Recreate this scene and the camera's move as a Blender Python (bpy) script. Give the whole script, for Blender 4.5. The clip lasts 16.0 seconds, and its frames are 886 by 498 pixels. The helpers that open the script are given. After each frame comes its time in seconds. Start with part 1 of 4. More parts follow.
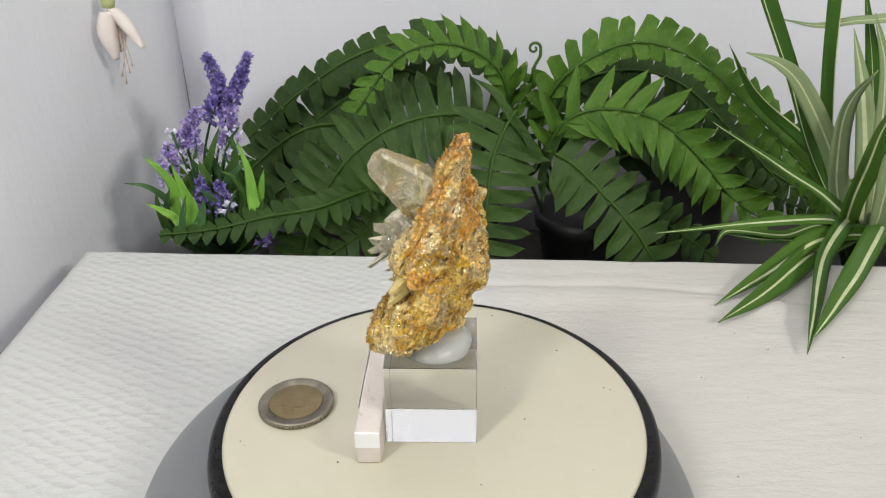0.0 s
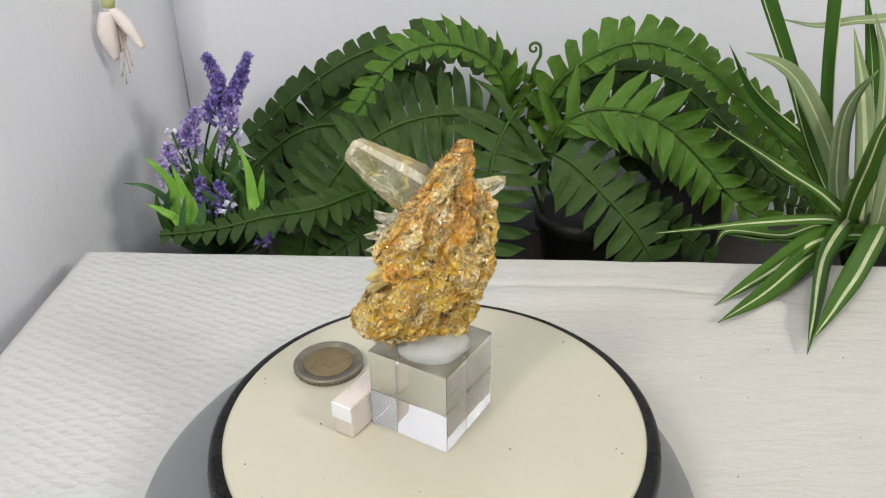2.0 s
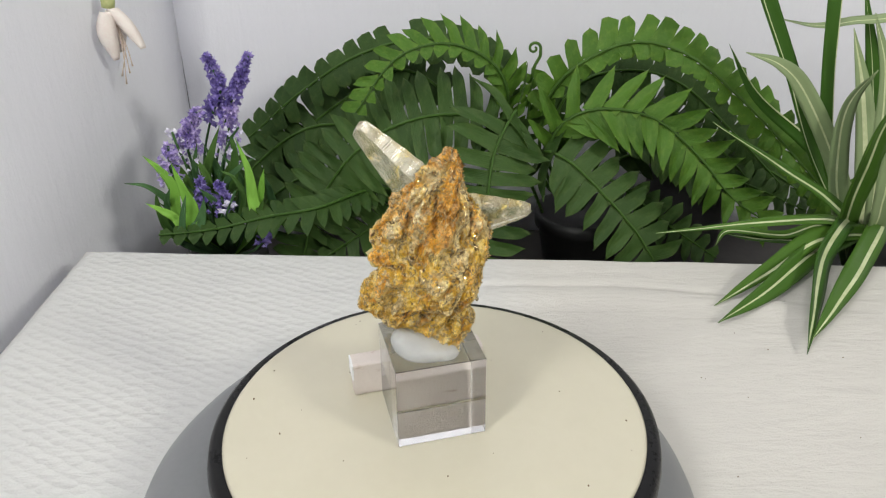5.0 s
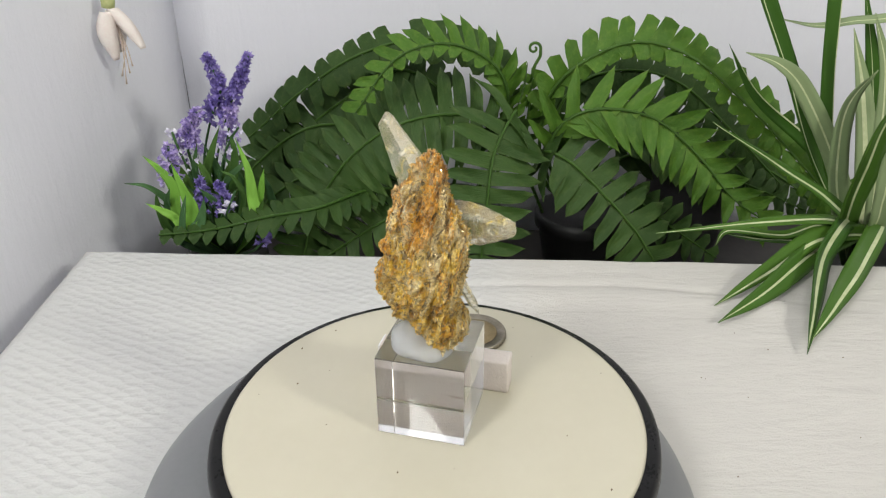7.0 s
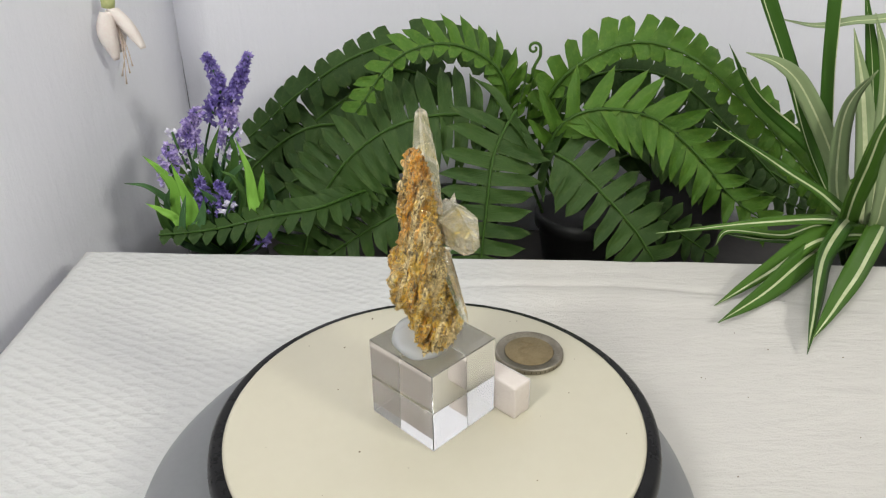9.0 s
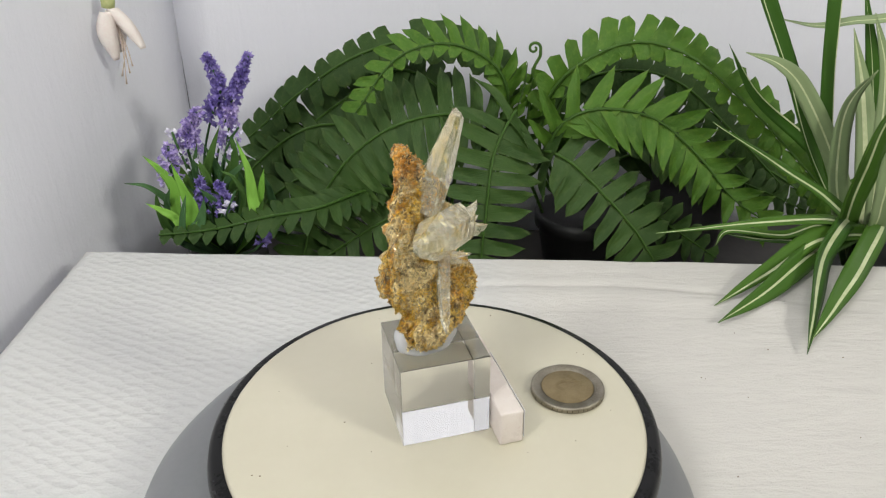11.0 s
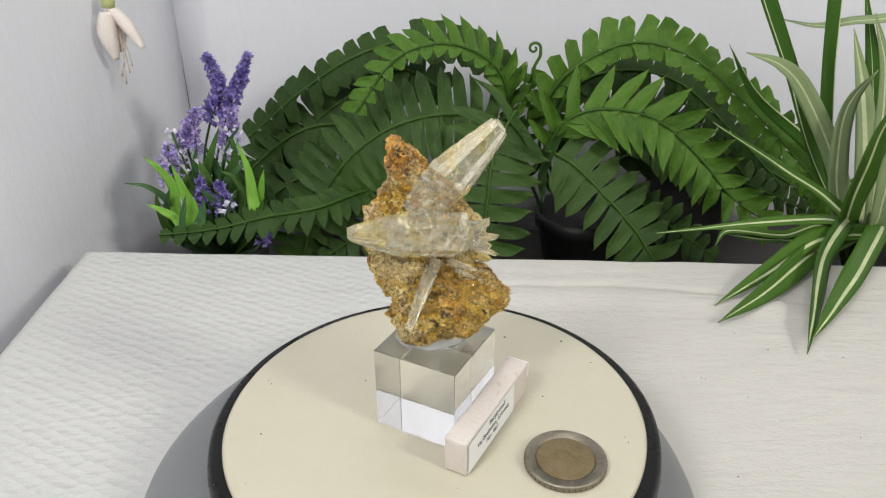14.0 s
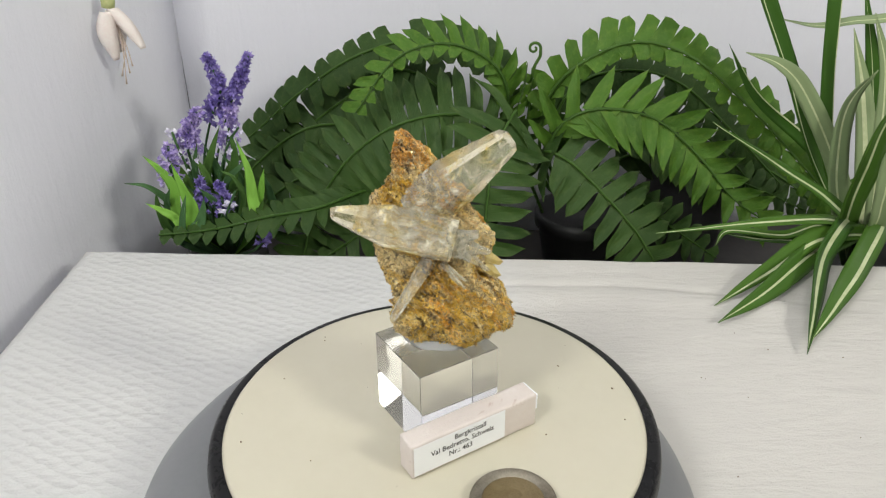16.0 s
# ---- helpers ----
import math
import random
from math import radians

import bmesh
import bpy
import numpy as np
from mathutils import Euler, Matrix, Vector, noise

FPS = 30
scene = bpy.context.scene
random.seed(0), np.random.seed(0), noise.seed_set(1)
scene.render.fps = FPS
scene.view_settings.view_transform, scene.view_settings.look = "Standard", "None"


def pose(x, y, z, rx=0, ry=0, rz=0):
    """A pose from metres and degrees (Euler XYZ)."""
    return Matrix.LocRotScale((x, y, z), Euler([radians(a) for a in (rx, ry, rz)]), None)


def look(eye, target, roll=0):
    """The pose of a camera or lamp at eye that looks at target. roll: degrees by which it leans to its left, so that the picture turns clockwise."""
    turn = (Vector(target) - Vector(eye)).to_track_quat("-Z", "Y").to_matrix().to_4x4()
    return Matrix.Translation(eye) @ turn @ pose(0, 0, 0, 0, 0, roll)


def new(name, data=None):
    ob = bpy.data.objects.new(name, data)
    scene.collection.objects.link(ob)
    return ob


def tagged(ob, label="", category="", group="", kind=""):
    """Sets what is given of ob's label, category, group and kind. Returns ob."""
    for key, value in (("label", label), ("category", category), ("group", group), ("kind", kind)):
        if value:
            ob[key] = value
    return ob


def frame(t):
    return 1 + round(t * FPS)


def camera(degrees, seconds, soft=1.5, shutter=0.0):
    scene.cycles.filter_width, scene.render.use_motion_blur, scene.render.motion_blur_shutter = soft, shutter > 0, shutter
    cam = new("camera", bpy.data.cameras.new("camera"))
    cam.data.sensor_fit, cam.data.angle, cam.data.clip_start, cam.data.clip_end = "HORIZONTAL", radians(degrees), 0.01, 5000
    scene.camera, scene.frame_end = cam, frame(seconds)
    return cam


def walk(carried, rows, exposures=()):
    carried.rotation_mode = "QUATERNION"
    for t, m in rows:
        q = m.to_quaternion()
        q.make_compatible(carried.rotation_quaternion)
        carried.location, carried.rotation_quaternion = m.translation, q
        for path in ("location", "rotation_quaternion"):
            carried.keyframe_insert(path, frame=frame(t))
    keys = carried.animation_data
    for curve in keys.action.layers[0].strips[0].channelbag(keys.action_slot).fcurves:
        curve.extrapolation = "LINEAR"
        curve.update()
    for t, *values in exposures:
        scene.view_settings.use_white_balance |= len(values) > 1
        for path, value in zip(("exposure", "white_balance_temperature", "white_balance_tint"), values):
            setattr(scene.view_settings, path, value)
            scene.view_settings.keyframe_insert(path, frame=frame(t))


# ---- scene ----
EYE = Vector((0.0, -0.2043, 0.1699))
AIM = EYE + Vector((0.01521649, 0.88549901, -0.46439204))
cam = camera(60.46, 16.0, soft=1.2)
walk(cam, [(0.0, look(EYE, AIM, -0.685)), (16.0, look(EYE, AIM, -0.685))], exposures=[(0.0, 0.0), (16.0, 0.0)])

SECONDS = 16.0
TURN_START, TURN_RATE = -2.94, -14.77      # the platter's angle and its speed, degrees


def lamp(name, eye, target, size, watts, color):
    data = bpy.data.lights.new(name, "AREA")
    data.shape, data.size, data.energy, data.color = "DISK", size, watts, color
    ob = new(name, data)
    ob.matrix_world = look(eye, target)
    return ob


# two LED lamps stand in front of the table, one on each side of the camera
lamp("led_lamp", (0.80, -0.56, 0.68), (-0.05, 0.30, 0.05), 0.22, 5.6, (0.99, 0.98, 0.885))
lamp("led_lamp", (-0.375, -0.42, 0.56), (0.0, 0.40, 0.08), 0.22, 4.2, (0.985, 0.985, 0.94))
# an unseen fill lamp added under the ceiling to brighten the room
lamp("overhead_fill", (0.10, -0.40, 1.28), (0.10, -0.35, 0.0), 0.60, 2.9, (0.98, 0.99, 0.96))

world = bpy.data.worlds.new("room_dark")
scene.world = world
world.use_nodes = True
world.node_tree.nodes["Background"].inputs["Color"].default_value = (0.8, 0.85, 1.0, 1)
world.node_tree.nodes["Background"].inputs["Strength"].default_value = 0.05


# ---- materials ----
class Mat:
    """A small wrapper round one procedural material."""

    def __init__(self, name, rough=0.5, metal=0.0, spec=0.5):
        self.m = bpy.data.materials.new(name)
        self.m.use_nodes = True
        self.n, self.l = self.m.node_tree.nodes, self.m.node_tree.links
        self.b = self.n["Principled BSDF"]
        self.b.inputs["Roughness"].default_value = rough
        self.b.inputs["Metallic"].default_value = metal
        self.b.inputs["Specular IOR Level"].default_value = spec
        self.co = self.n.new("ShaderNodeTexCoord").outputs["Object"]

    def node(self, kind, **values):
        nd = self.n.new(kind)
        for k, v in values.items():
            nd.inputs[k].default_value = v
        return nd

    def link(self, a, b):
        self.l.new(a, b)

    def mapped(self, scale=(1, 1, 1), turn=(0, 0, 0)):
        nd = self.n.new("ShaderNodeMapping")
        nd.inputs["Scale"].default_value = scale
        nd.inputs["Rotation"].default_value = [radians(a) for a in turn]
        self.link(self.co, nd.inputs["Vector"])
        return nd.outputs["Vector"]

    def noise(self, scale, detail=4, rough=0.55, co=None, distort=0.0):
        nd = self.node("ShaderNodeTexNoise", Scale=scale, Detail=detail, Roughness=rough, Distortion=distort)
        self.link(co or self.co, nd.inputs["Vector"])
        return nd.outputs["Fac"]

    def voronoi(self, scale, co=None, randomness=1.0, feature="F1"):
        nd = self.node("ShaderNodeTexVoronoi", Scale=scale, Randomness=randomness)
        nd.feature = feature
        self.link(co or self.co, nd.inputs["Vector"])
        return nd

    def ramp(self, fac, stops):
        nd = self.n.new("ShaderNodeValToRGB")
        e = nd.color_ramp.elements
        while len(e) < len(stops):
            e.new(0.5)
        for el, (pos, col) in zip(e, stops):
            el.position = pos
            el.color = (*col, 1) if len(col) == 3 else col
        self.link(fac, nd.inputs["Fac"])
        return nd.outputs["Color"]

    def mix(self, fac, a, b, mode="MIX"):
        nd = self.n.new("ShaderNodeMix")
        nd.data_type, nd.blend_type = "RGBA", mode
        for socket, v in ((nd.inputs[0], fac), (nd.inputs[6], a), (nd.inputs[7], b)):
            if isinstance(v, (int, float)):
                socket.default_value = v
            elif isinstance(v, tuple):
                socket.default_value = (*v, 1)
            else:
                self.link(v, socket)
        return nd.outputs[2]

    def maths(self, op, a, b=0.0):
        nd = self.n.new("ShaderNodeMath")
        nd.operation = op
        for socket, v in ((nd.inputs[0], a), (nd.inputs[1], b)):
            if isinstance(v, (int, float)):
                socket.default_value = v
            else:
                self.link(v, socket)
        return nd.outputs[0]

    def color(self, c):
        if isinstance(c, tuple):
            self.b.inputs["Base Color"].default_value = (*c, 1)
        else:
            self.link(c, self.b.inputs["Base Color"])
        return self

    def rough(self, fac, low, high):
        nd = self.n.new("ShaderNodeMapRange")
        nd.inputs["To Min"].default_value, nd.inputs["To Max"].default_value = low, high
        self.link(fac, nd.inputs["Value"])
        self.link(nd.outputs["Result"], self.b.inputs["Roughness"])
        return self

    def bump(self, height, distance, strength=1.0):
        nd = self.node("ShaderNodeBump", Strength=strength, Distance=distance)
        self.link(height, nd.inputs["Height"])
        if self.b.inputs["Normal"].is_linked:
            self.link(self.b.inputs["Normal"].links[0].from_socket, nd.inputs["Normal"])
        self.link(nd.outputs["Normal"], self.b.inputs["Normal"])
        return self


def plain(name, a, b, scale, rough, bump=0.0, metal=0.0, spec=0.5):
    """Two tones of one colour at two scales, with a fine relief."""
    m = Mat(name, rough, metal, spec)
    f = m.maths("ADD", m.maths("MULTIPLY", m.noise(scale), 0.6), m.maths("MULTIPLY", m.noise(scale * 9), 0.4))
    m.color(m.ramp(f, [(0.35, a), (0.65, b)]))
    m.rough(f, max(0.02, rough - 0.08), min(1.0, rough + 0.08))
    if bump:
        m.bump(m.noise(scale * 12), bump)
    return m.m


def paper_material():
    m = Mat("paper_towel", 0.9, spec=0.2)
    dots = m.voronoi(1, m.mapped((150, 215, 1), (0, 0, 38)), 0.3).outputs["Distance"]
    lines = m.noise(1, 3, 0.6, m.mapped((34, 135, 60), (0, 0, -3)), 0.8)
    fibre = m.noise(900, 4, 0.7)
    # the embossed sheet ends beside the turntable, a smoother one follows
    x = m.n.new("ShaderNodeSeparateXYZ")
    m.link(m.co, x.inputs[0])
    sheet = m.ramp(x.outputs["X"], [(0.0, (1, 1, 1)), (0.06, (0.12, 0.12, 0.12))])
    m.color(m.mix(sheet, m.mix(m.noise(14), (0.60, 0.575, 0.54), (0.67, 0.645, 0.605)), m.mix(m.noise(14), (0.60, 0.60, 0.595), (0.68, 0.68, 0.67))))
    m.bump(m.maths("MULTIPLY", dots, sheet), 0.0022, 0.48)
    m.bump(lines, 0.0026, 0.34)
    m.bump(m.noise(70, 4, 0.6, m.mapped((0.5, 1.6, 1), (0, 0, -8))), 0.003, 0.3)
    m.bump(fibre, 0.0009, 0.45)
    return m.m


def cloth_material(name, a, b):
    m = Mat(name, 0.95, spec=0.15)
    m.color(m.mix(m.noise(9, 3), a, b))
    m.bump(m.noise(1, 4, 0.6, m.mapped((120, 120, 12))), 0.0016, 0.3)
    m.bump(m.noise(45, 3, 0.6), 0.003, 0.25)
    m.bump(m.noise(600, 3, 0.7), 0.0005, 0.35)
    return m.m


def leaf_material(name, dark, light, rough=0.42, veins=0.0):
    m = Mat(name, rough, spec=0.2)
    info = m.n.new("ShaderNodeObjectInfo").outputs["Random"]
    base = m.mix(info, dark, light)
    f = m.noise(5 if veins else 60, 4)
    mottled = m.mix(m.maths("MULTIPLY", f, 0.5), base, dark)
    if veins:
        # dull yellowish wear, in patches and towards single edges
        worn = m.mix(0.55, base, (light[0] * 1.9, light[1] * 1.35, light[2] * 1.8))
        mottled = m.mix(m.ramp(m.noise(2.6, 5, 0.65, m.mapped((1, 0.6, 1), (0, 0, 30)), 0.6), [(0.46, (0, 0, 0)), (0.66, (0.8, 0.8, 0.8))]), mottled, worn)
    m.color(mottled)
    m.rough(f, rough - 0.08, rough + 0.12)
    if veins:
        m.bump(m.noise(1, 3, 0.5, m.mapped((3, 14, 6))), veins, 0.3)
    m.b.inputs["Subsurface Weight"].default_value = 0.0
    return m.m


def rock_material(name, warm, glitter):
    """Rusty mica schist in thin sheets: ochre, rust and silvery grey, its cracks dark with dust and with shade put into
    the colour, with small shining flakes.
    """
    m = Mat(name, 0.55, spec=0.4)
    # sheets that run aslant through the slab
    axes = m.n.new("ShaderNodeCombineXYZ")
    for k, (way, stretch) in enumerate((((0.26, 0.94, 0.216), 1.0), ((-0.64, 0.0, 0.77), 0.17), ((0.72, -0.34, 0.60), 0.36))):
        nd = m.n.new("ShaderNodeVectorMath")
        nd.operation = "DOT_PRODUCT"
        m.link(m.co, nd.inputs[0])
        nd.inputs[1].default_value = [stretch * w for w in way]
        m.link(nd.outputs["Value"], axes.inputs[k])
    layered = axes.outputs[0]
    big = m.noise(75, 4, 0.6, None, 0.6)
    mid = m.noise(430, 6, 0.66, layered, 0.6)
    fine = m.noise(1900, 5, 0.72, layered)
    # the rust grows stronger towards the upper end, the ochre towards the foot
    place = m.n.new("ShaderNodeSeparateXYZ")
    m.link(m.co, place.inputs[0])
    rise = m.maths("MULTIPLY", m.maths("SUBTRACT", place.outputs["Z"], 0.032), 4.2)
    high = m.maths("ADD", m.noise(80, 4, 0.62, m.mapped((1, 1.4, 0.8), (50, 20, 0)), 0.7), rise)
    ochre = m.ramp(mid, [(0.28, (0.12, 0.062, 0.008)), (0.40, (0.44, 0.24, 0.018)), (0.51, (0.72, 0.46, 0.045)), (0.64, (0.92, 0.74, 0.28))])
    grey = m.ramp(mid, [(0.28, (0.16, 0.105, 0.045)), (0.40, (0.48, 0.36, 0.17)), (0.51, (0.74, 0.60, 0.34)), (0.64, (0.93, 0.85, 0.62))])
    rust = m.ramp(mid, [(0.30, (0.14, 0.050, 0.008)), (0.42, (0.50, 0.20, 0.012)), (0.52, (0.76, 0.36, 0.03)), (0.66, (0.90, 0.58, 0.18))])
    c = m.mix(m.ramp(m.maths("ADD", big, m.maths("MULTIPLY", rise, 0.6)), [(0.46 + warm, (0, 0, 0)), (0.56 + warm, (0.92, 0.92, 0.92))]), ochre, grey)
    c = m.mix(m.ramp(high, [(0.56, (0, 0, 0)), (0.66, (0.8, 0.8, 0.8))]), c, rust)
    # whole beds differ: pale, rusty and brown ones lie on each other
    bed = m.n.new("ShaderNodeVectorMath")
    bed.operation = "MULTIPLY"
    m.link(layered, bed.inputs[0])
    bed.inputs[1].default_value = (1.0, 0.45, 0.30)
    beds = m.noise(300, 3, 0.6, bed.outputs[0], 0.2)
    c = m.mix(m.ramp(beds, [(0.53, (0, 0, 0)), (0.60, (0.75, 0.75, 0.75))]), c, (0.90, 0.78, 0.48))
    c = m.mix(m.ramp(beds, [(0.38, (0.8, 0.8, 0.8)), (0.45, (0, 0, 0))]), c, rust)
    # dark seams between the sheets, pale mica on their faces
    # the seams' dark holds brown dust and crevice shade, both put into the colour
    c = m.mix(m.ramp(m.noise(900, 4, 0.65, layered, 0.3), [(0.37, (0.95, 0.95, 0.95)), (0.44, (0, 0, 0))]), c, (0.060, 0.030, 0.008))
    c = m.mix(m.ramp(fine, [(0.55, (0, 0, 0)), (0.63, (0.7, 0.7, 0.7))]), c, (0.93, 0.78, 0.46))
    grain = m.voronoi(1300).outputs["Color"]
    c = m.mix(1.0, c, m.ramp(grain, [(0.25, (0.78, 0.73, 0.65)), (0.45, (1.0, 0.98, 0.94)), (0.65, (1.2, 1.17, 1.1))]), "MULTIPLY")
    flakes = m.voronoi(1050)
    shine = m.ramp(flakes.outputs["Color"], [(0.60 - glitter, (0, 0, 0)), (0.64 - glitter, (1, 1, 1))])
    shine = m.maths("MULTIPLY", shine, m.ramp(m.noise(170, 2), [(0.40, (0.15, 0.15, 0.15)), (0.54, (1, 1, 1))]))
    m.color(m.mix(m.maths("MULTIPLY", shine, 0.5), c, (0.98, 0.84, 0.55)))
    m.link(m.maths("MULTIPLY", shine, 0.65), m.b.inputs["Metallic"])
    m.rough(shine, 0.5, 0.16)
    # every flake has a lie of its own
    geo = m.n.new("ShaderNodeNewGeometry").outputs["Normal"]
    v1 = m.n.new("ShaderNodeVectorMath")
    v1.operation = "SUBTRACT"
    m.link(flakes.outputs["Color"], v1.inputs[0])
    v1.inputs[1].default_value = (0.5, 0.5, 0.5)
    v2 = m.n.new("ShaderNodeVectorMath")
    v2.operation = "MULTIPLY_ADD"
    m.link(v1.outputs[0], v2.inputs[0])
    m.link(shine, v2.inputs[1])
    m.link(geo, v2.inputs[2])
    v3 = m.n.new("ShaderNodeVectorMath")
    v3.operation = "NORMALIZE"
    m.link(v2.outputs[0], v3.inputs[0])
    m.link(v3.outputs[0], m.b.inputs["Normal"])
    m.bump(fine, 0.0012, 0.9)
    m.bump(mid, 0.0022, 0.8)
    return m.m


def clear_material(name, tint, rough, ior, veil=None, stain=None):
    """Clear plastic, or stone with a thin cloudy share and yellow stains inside it."""
    m = Mat(name, rough)
    m.b.inputs["Transmission Weight"].default_value = 1.0
    m.b.inputs["IOR"].default_value = ior
    m.color(tint)
    if veil:
        soft = m.node("ShaderNodeBsdfDiffuse")
        patch = m.ramp(m.noise(120, 4, 0.6, None, 0.8), [(0.50, (0, 0, 0)), (0.62, (1, 1, 1))])
        m.link(m.mix(patch, veil, stain), soft.inputs["Color"])
        mixer = m.n.new("ShaderNodeMixShader")
        m.link(m.ramp(m.noise(260, 5, 0.7, None, 0.5), [(0.40, (0.12, 0.12, 0.12)), (0.55, (0.25, 0.25, 0.25)), (0.66, (0.62, 0.62, 0.62))]), mixer.inputs["Fac"])
        m.link(m.b.outputs[0], mixer.inputs[1])
        m.link(soft.outputs[0], mixer.inputs[2])
        m.link(mixer.outputs[0], m.n["Material Output"].inputs["Surface"])
        # fine growth lines across the prism
        m.bump(m.noise(1, 3, 0.6, m.mapped((40, 40, 1300))), 0.0003, 0.35)
    return m.m


PAPER = paper_material()
CLOTH = cloth_material("white_backdrop_cloth", (0.82, 0.82, 0.89), (0.86, 0.86, 0.93))
CLOTH_SIDE = cloth_material("white_side_cloth", (0.87, 0.87, 0.94), (0.91, 0.91, 0.97))
ROOM = plain("room_paint", (0.76, 0.755, 0.74), (0.82, 0.815, 0.80), 3, 0.8)
DESK = plain("dark_desk", (0.045, 0.04, 0.04), (0.07, 0.065, 0.06), 20, 0.6)
CREAM = plain("cream_plastic", (0.58, 0.545, 0.428), (0.605, 0.57, 0.453), 18, 0.32)
BLACK = plain("black_rubber", (0.008, 0.008, 0.009), (0.013, 0.013, 0.014), 90, 0.28, spec=0.14)
GREY = plain("grey_plastic", (0.185, 0.19, 0.20), (0.205, 0.21, 0.22), 60, 0.42)
SPECK = plain("brown_dust", (0.10, 0.06, 0.03), (0.2, 0.13, 0.07), 300, 0.9)
COIN_RING = plain("worn_nickel", (0.22, 0.195, 0.15), (0.37, 0.335, 0.275), 260, 0.40, 0.0001, 1.0)
COIN_CORE = plain("worn_brass", (0.25, 0.19, 0.10), (0.36, 0.285, 0.16), 300, 0.40, 0.0001, 1.0)
# the numeral's brass is slightly darker, relief shade put into its colour
COIN_NUMERAL = plain("shaded_brass", (0.235, 0.178, 0.092), (0.345, 0.272, 0.152), 300, 0.45, 0.0001, 1.0)
COIN_DARK = plain("dark_tarnish", (0.10, 0.085, 0.06), (0.17, 0.15, 0.11), 300, 0.5, 0, 0.8)
MARBLE = Mat("pale_pink_stone", 0.6)
MARBLE.color(MARBLE.mix(MARBLE.ramp(MARBLE.noise(130, 6, 0.7, MARBLE.mapped((1, 0.35, 1.6), (20, 0, 12)), 1.2), [(0.30, (0.8, 0.8, 0.8)), (0.40, (0, 0, 0))]),
                        MARBLE.mix(MARBLE.noise(70, 4), (0.66, 0.57, 0.52), (0.79, 0.73, 0.69)), (0.46, 0.33, 0.27)))
MARBLE.bump(MARBLE.noise(900), 0.0003)
MARBLE = MARBLE.m
LABEL = plain("white_label_paper", (0.90, 0.91, 0.92), (0.92, 0.93, 0.94), 50, 0.6)
INK = plain("black_ink", (0.012, 0.012, 0.014), (0.02, 0.02, 0.022), 300, 0.6)
ACRYLIC = clear_material("clear_acrylic", (0.99, 0.99, 0.985), 0.0, 1.49)
QUARTZ = clear_material("smoky_clear_quartz", (1.0, 0.965, 0.82), 0.03, 1.45, (0.94, 0.89, 0.72), (0.92, 0.72, 0.20))
QUARTZ_SMALL = clear_material("clear_quartz", (1.0, 0.98, 0.88), 0.02, 1.46, (0.95, 0.91, 0.76), (0.92, 0.78, 0.38))
QUARTZ_YELLOW = plain("yellow_coated_quartz", (0.62, 0.46, 0.12), (0.84, 0.72, 0.36), 380, 0.25, 0.0004)
ROCK = rock_material("rusty_mica_schist", 0.04, -0.04)
CRUST = rock_material("ochre_crystal_crust", 0.20, 0.06)
MICA = plain("pale_gold_mica", (0.80, 0.58, 0.20), (0.94, 0.80, 0.48), 900, 0.15, metal=0.7)
GLUE = Mat("milky_glue", 0.12)
GLUE.color((0.91, 0.935, 0.95))
GLUE.b.inputs["Transmission Weight"].default_value = 0.6
GLUE.b.inputs["IOR"].default_value = 1.35
GLUE.bump(GLUE.noise(160, 2), 0.0012, 0.5)
GLUE = GLUE.m
FERN = leaf_material("fern_green", (0.031, 0.070, 0.015), (0.054, 0.110, 0.023), 0.45, 0.0028)
FERN_DARK = leaf_material("dark_fern_green", (0.026, 0.060, 0.013), (0.044, 0.092, 0.018), 0.5, 0.0028)
FERN_BRIGHT = leaf_material("bright_fern_green", (0.054, 0.132, 0.013), (0.088, 0.192, 0.023), 0.42, 0.0028)
STEM = leaf_material("fern_stem_green", (0.046, 0.104, 0.018), (0.066, 0.140, 0.024))
STRAP = leaf_material("strap_leaf_green", (0.040, 0.106, 0.015), (0.084, 0.178, 0.024), 0.36)
STRAP_PALE = leaf_material("strap_leaf_pale_green", (0.225, 0.300, 0.150), (0.300, 0.375, 0.195), 0.45)
STRIPE = plain("cream_leaf_stripe", (0.46, 0.52, 0.27), (0.66, 0.70, 0.46), 60, 0.4)
HERB = leaf_material("herb_leaf_green", (0.17, 0.38, 0.05), (0.27, 0.52, 0.09), 0.42)
HERB_MID = leaf_material("olive_herb_green", (0.060, 0.135, 0.030), (0.100, 0.190, 0.040), 0.5)
HERB_DARK = leaf_material("dull_herb_green", (0.055, 0.13, 0.05), (0.08, 0.17, 0.06), 0.5)
PETAL = plain("pale_pink_petal", (0.86, 0.74, 0.70), (0.91, 0.86, 0.80), 60, 0.5)
CALYX = plain("pale_green_calyx", (0.40, 0.48, 0.16), (0.60, 0.62, 0.30), 90, 0.5)
STAMEN = plain("beige_stamen", (0.55, 0.42, 0.34), (0.66, 0.54, 0.46), 90, 0.6)
POT_GREY = plain("dark_grey_pot", (0.055, 0.052, 0.058), (0.085, 0.08, 0.088), 30, 0.5)
POT_BLACK = plain("black_pot", (0.012, 0.012, 0.012), (0.02, 0.02, 0.02), 40, 0.5)


def blossom_material(name, a, b):
    m = Mat(name, 0.6)
    m.color(m.mix(m.n.new("ShaderNodeNewGeometry").outputs["Random Per Island"], a, b))
    return m.m


PURPLE = blossom_material("purple_florets", (0.15, 0.11, 0.40), (0.34, 0.27, 0.62))
WHITE_FLORET = blossom_material("white_florets", (0.62, 0.58, 0.78), (0.86, 0.84, 0.92))
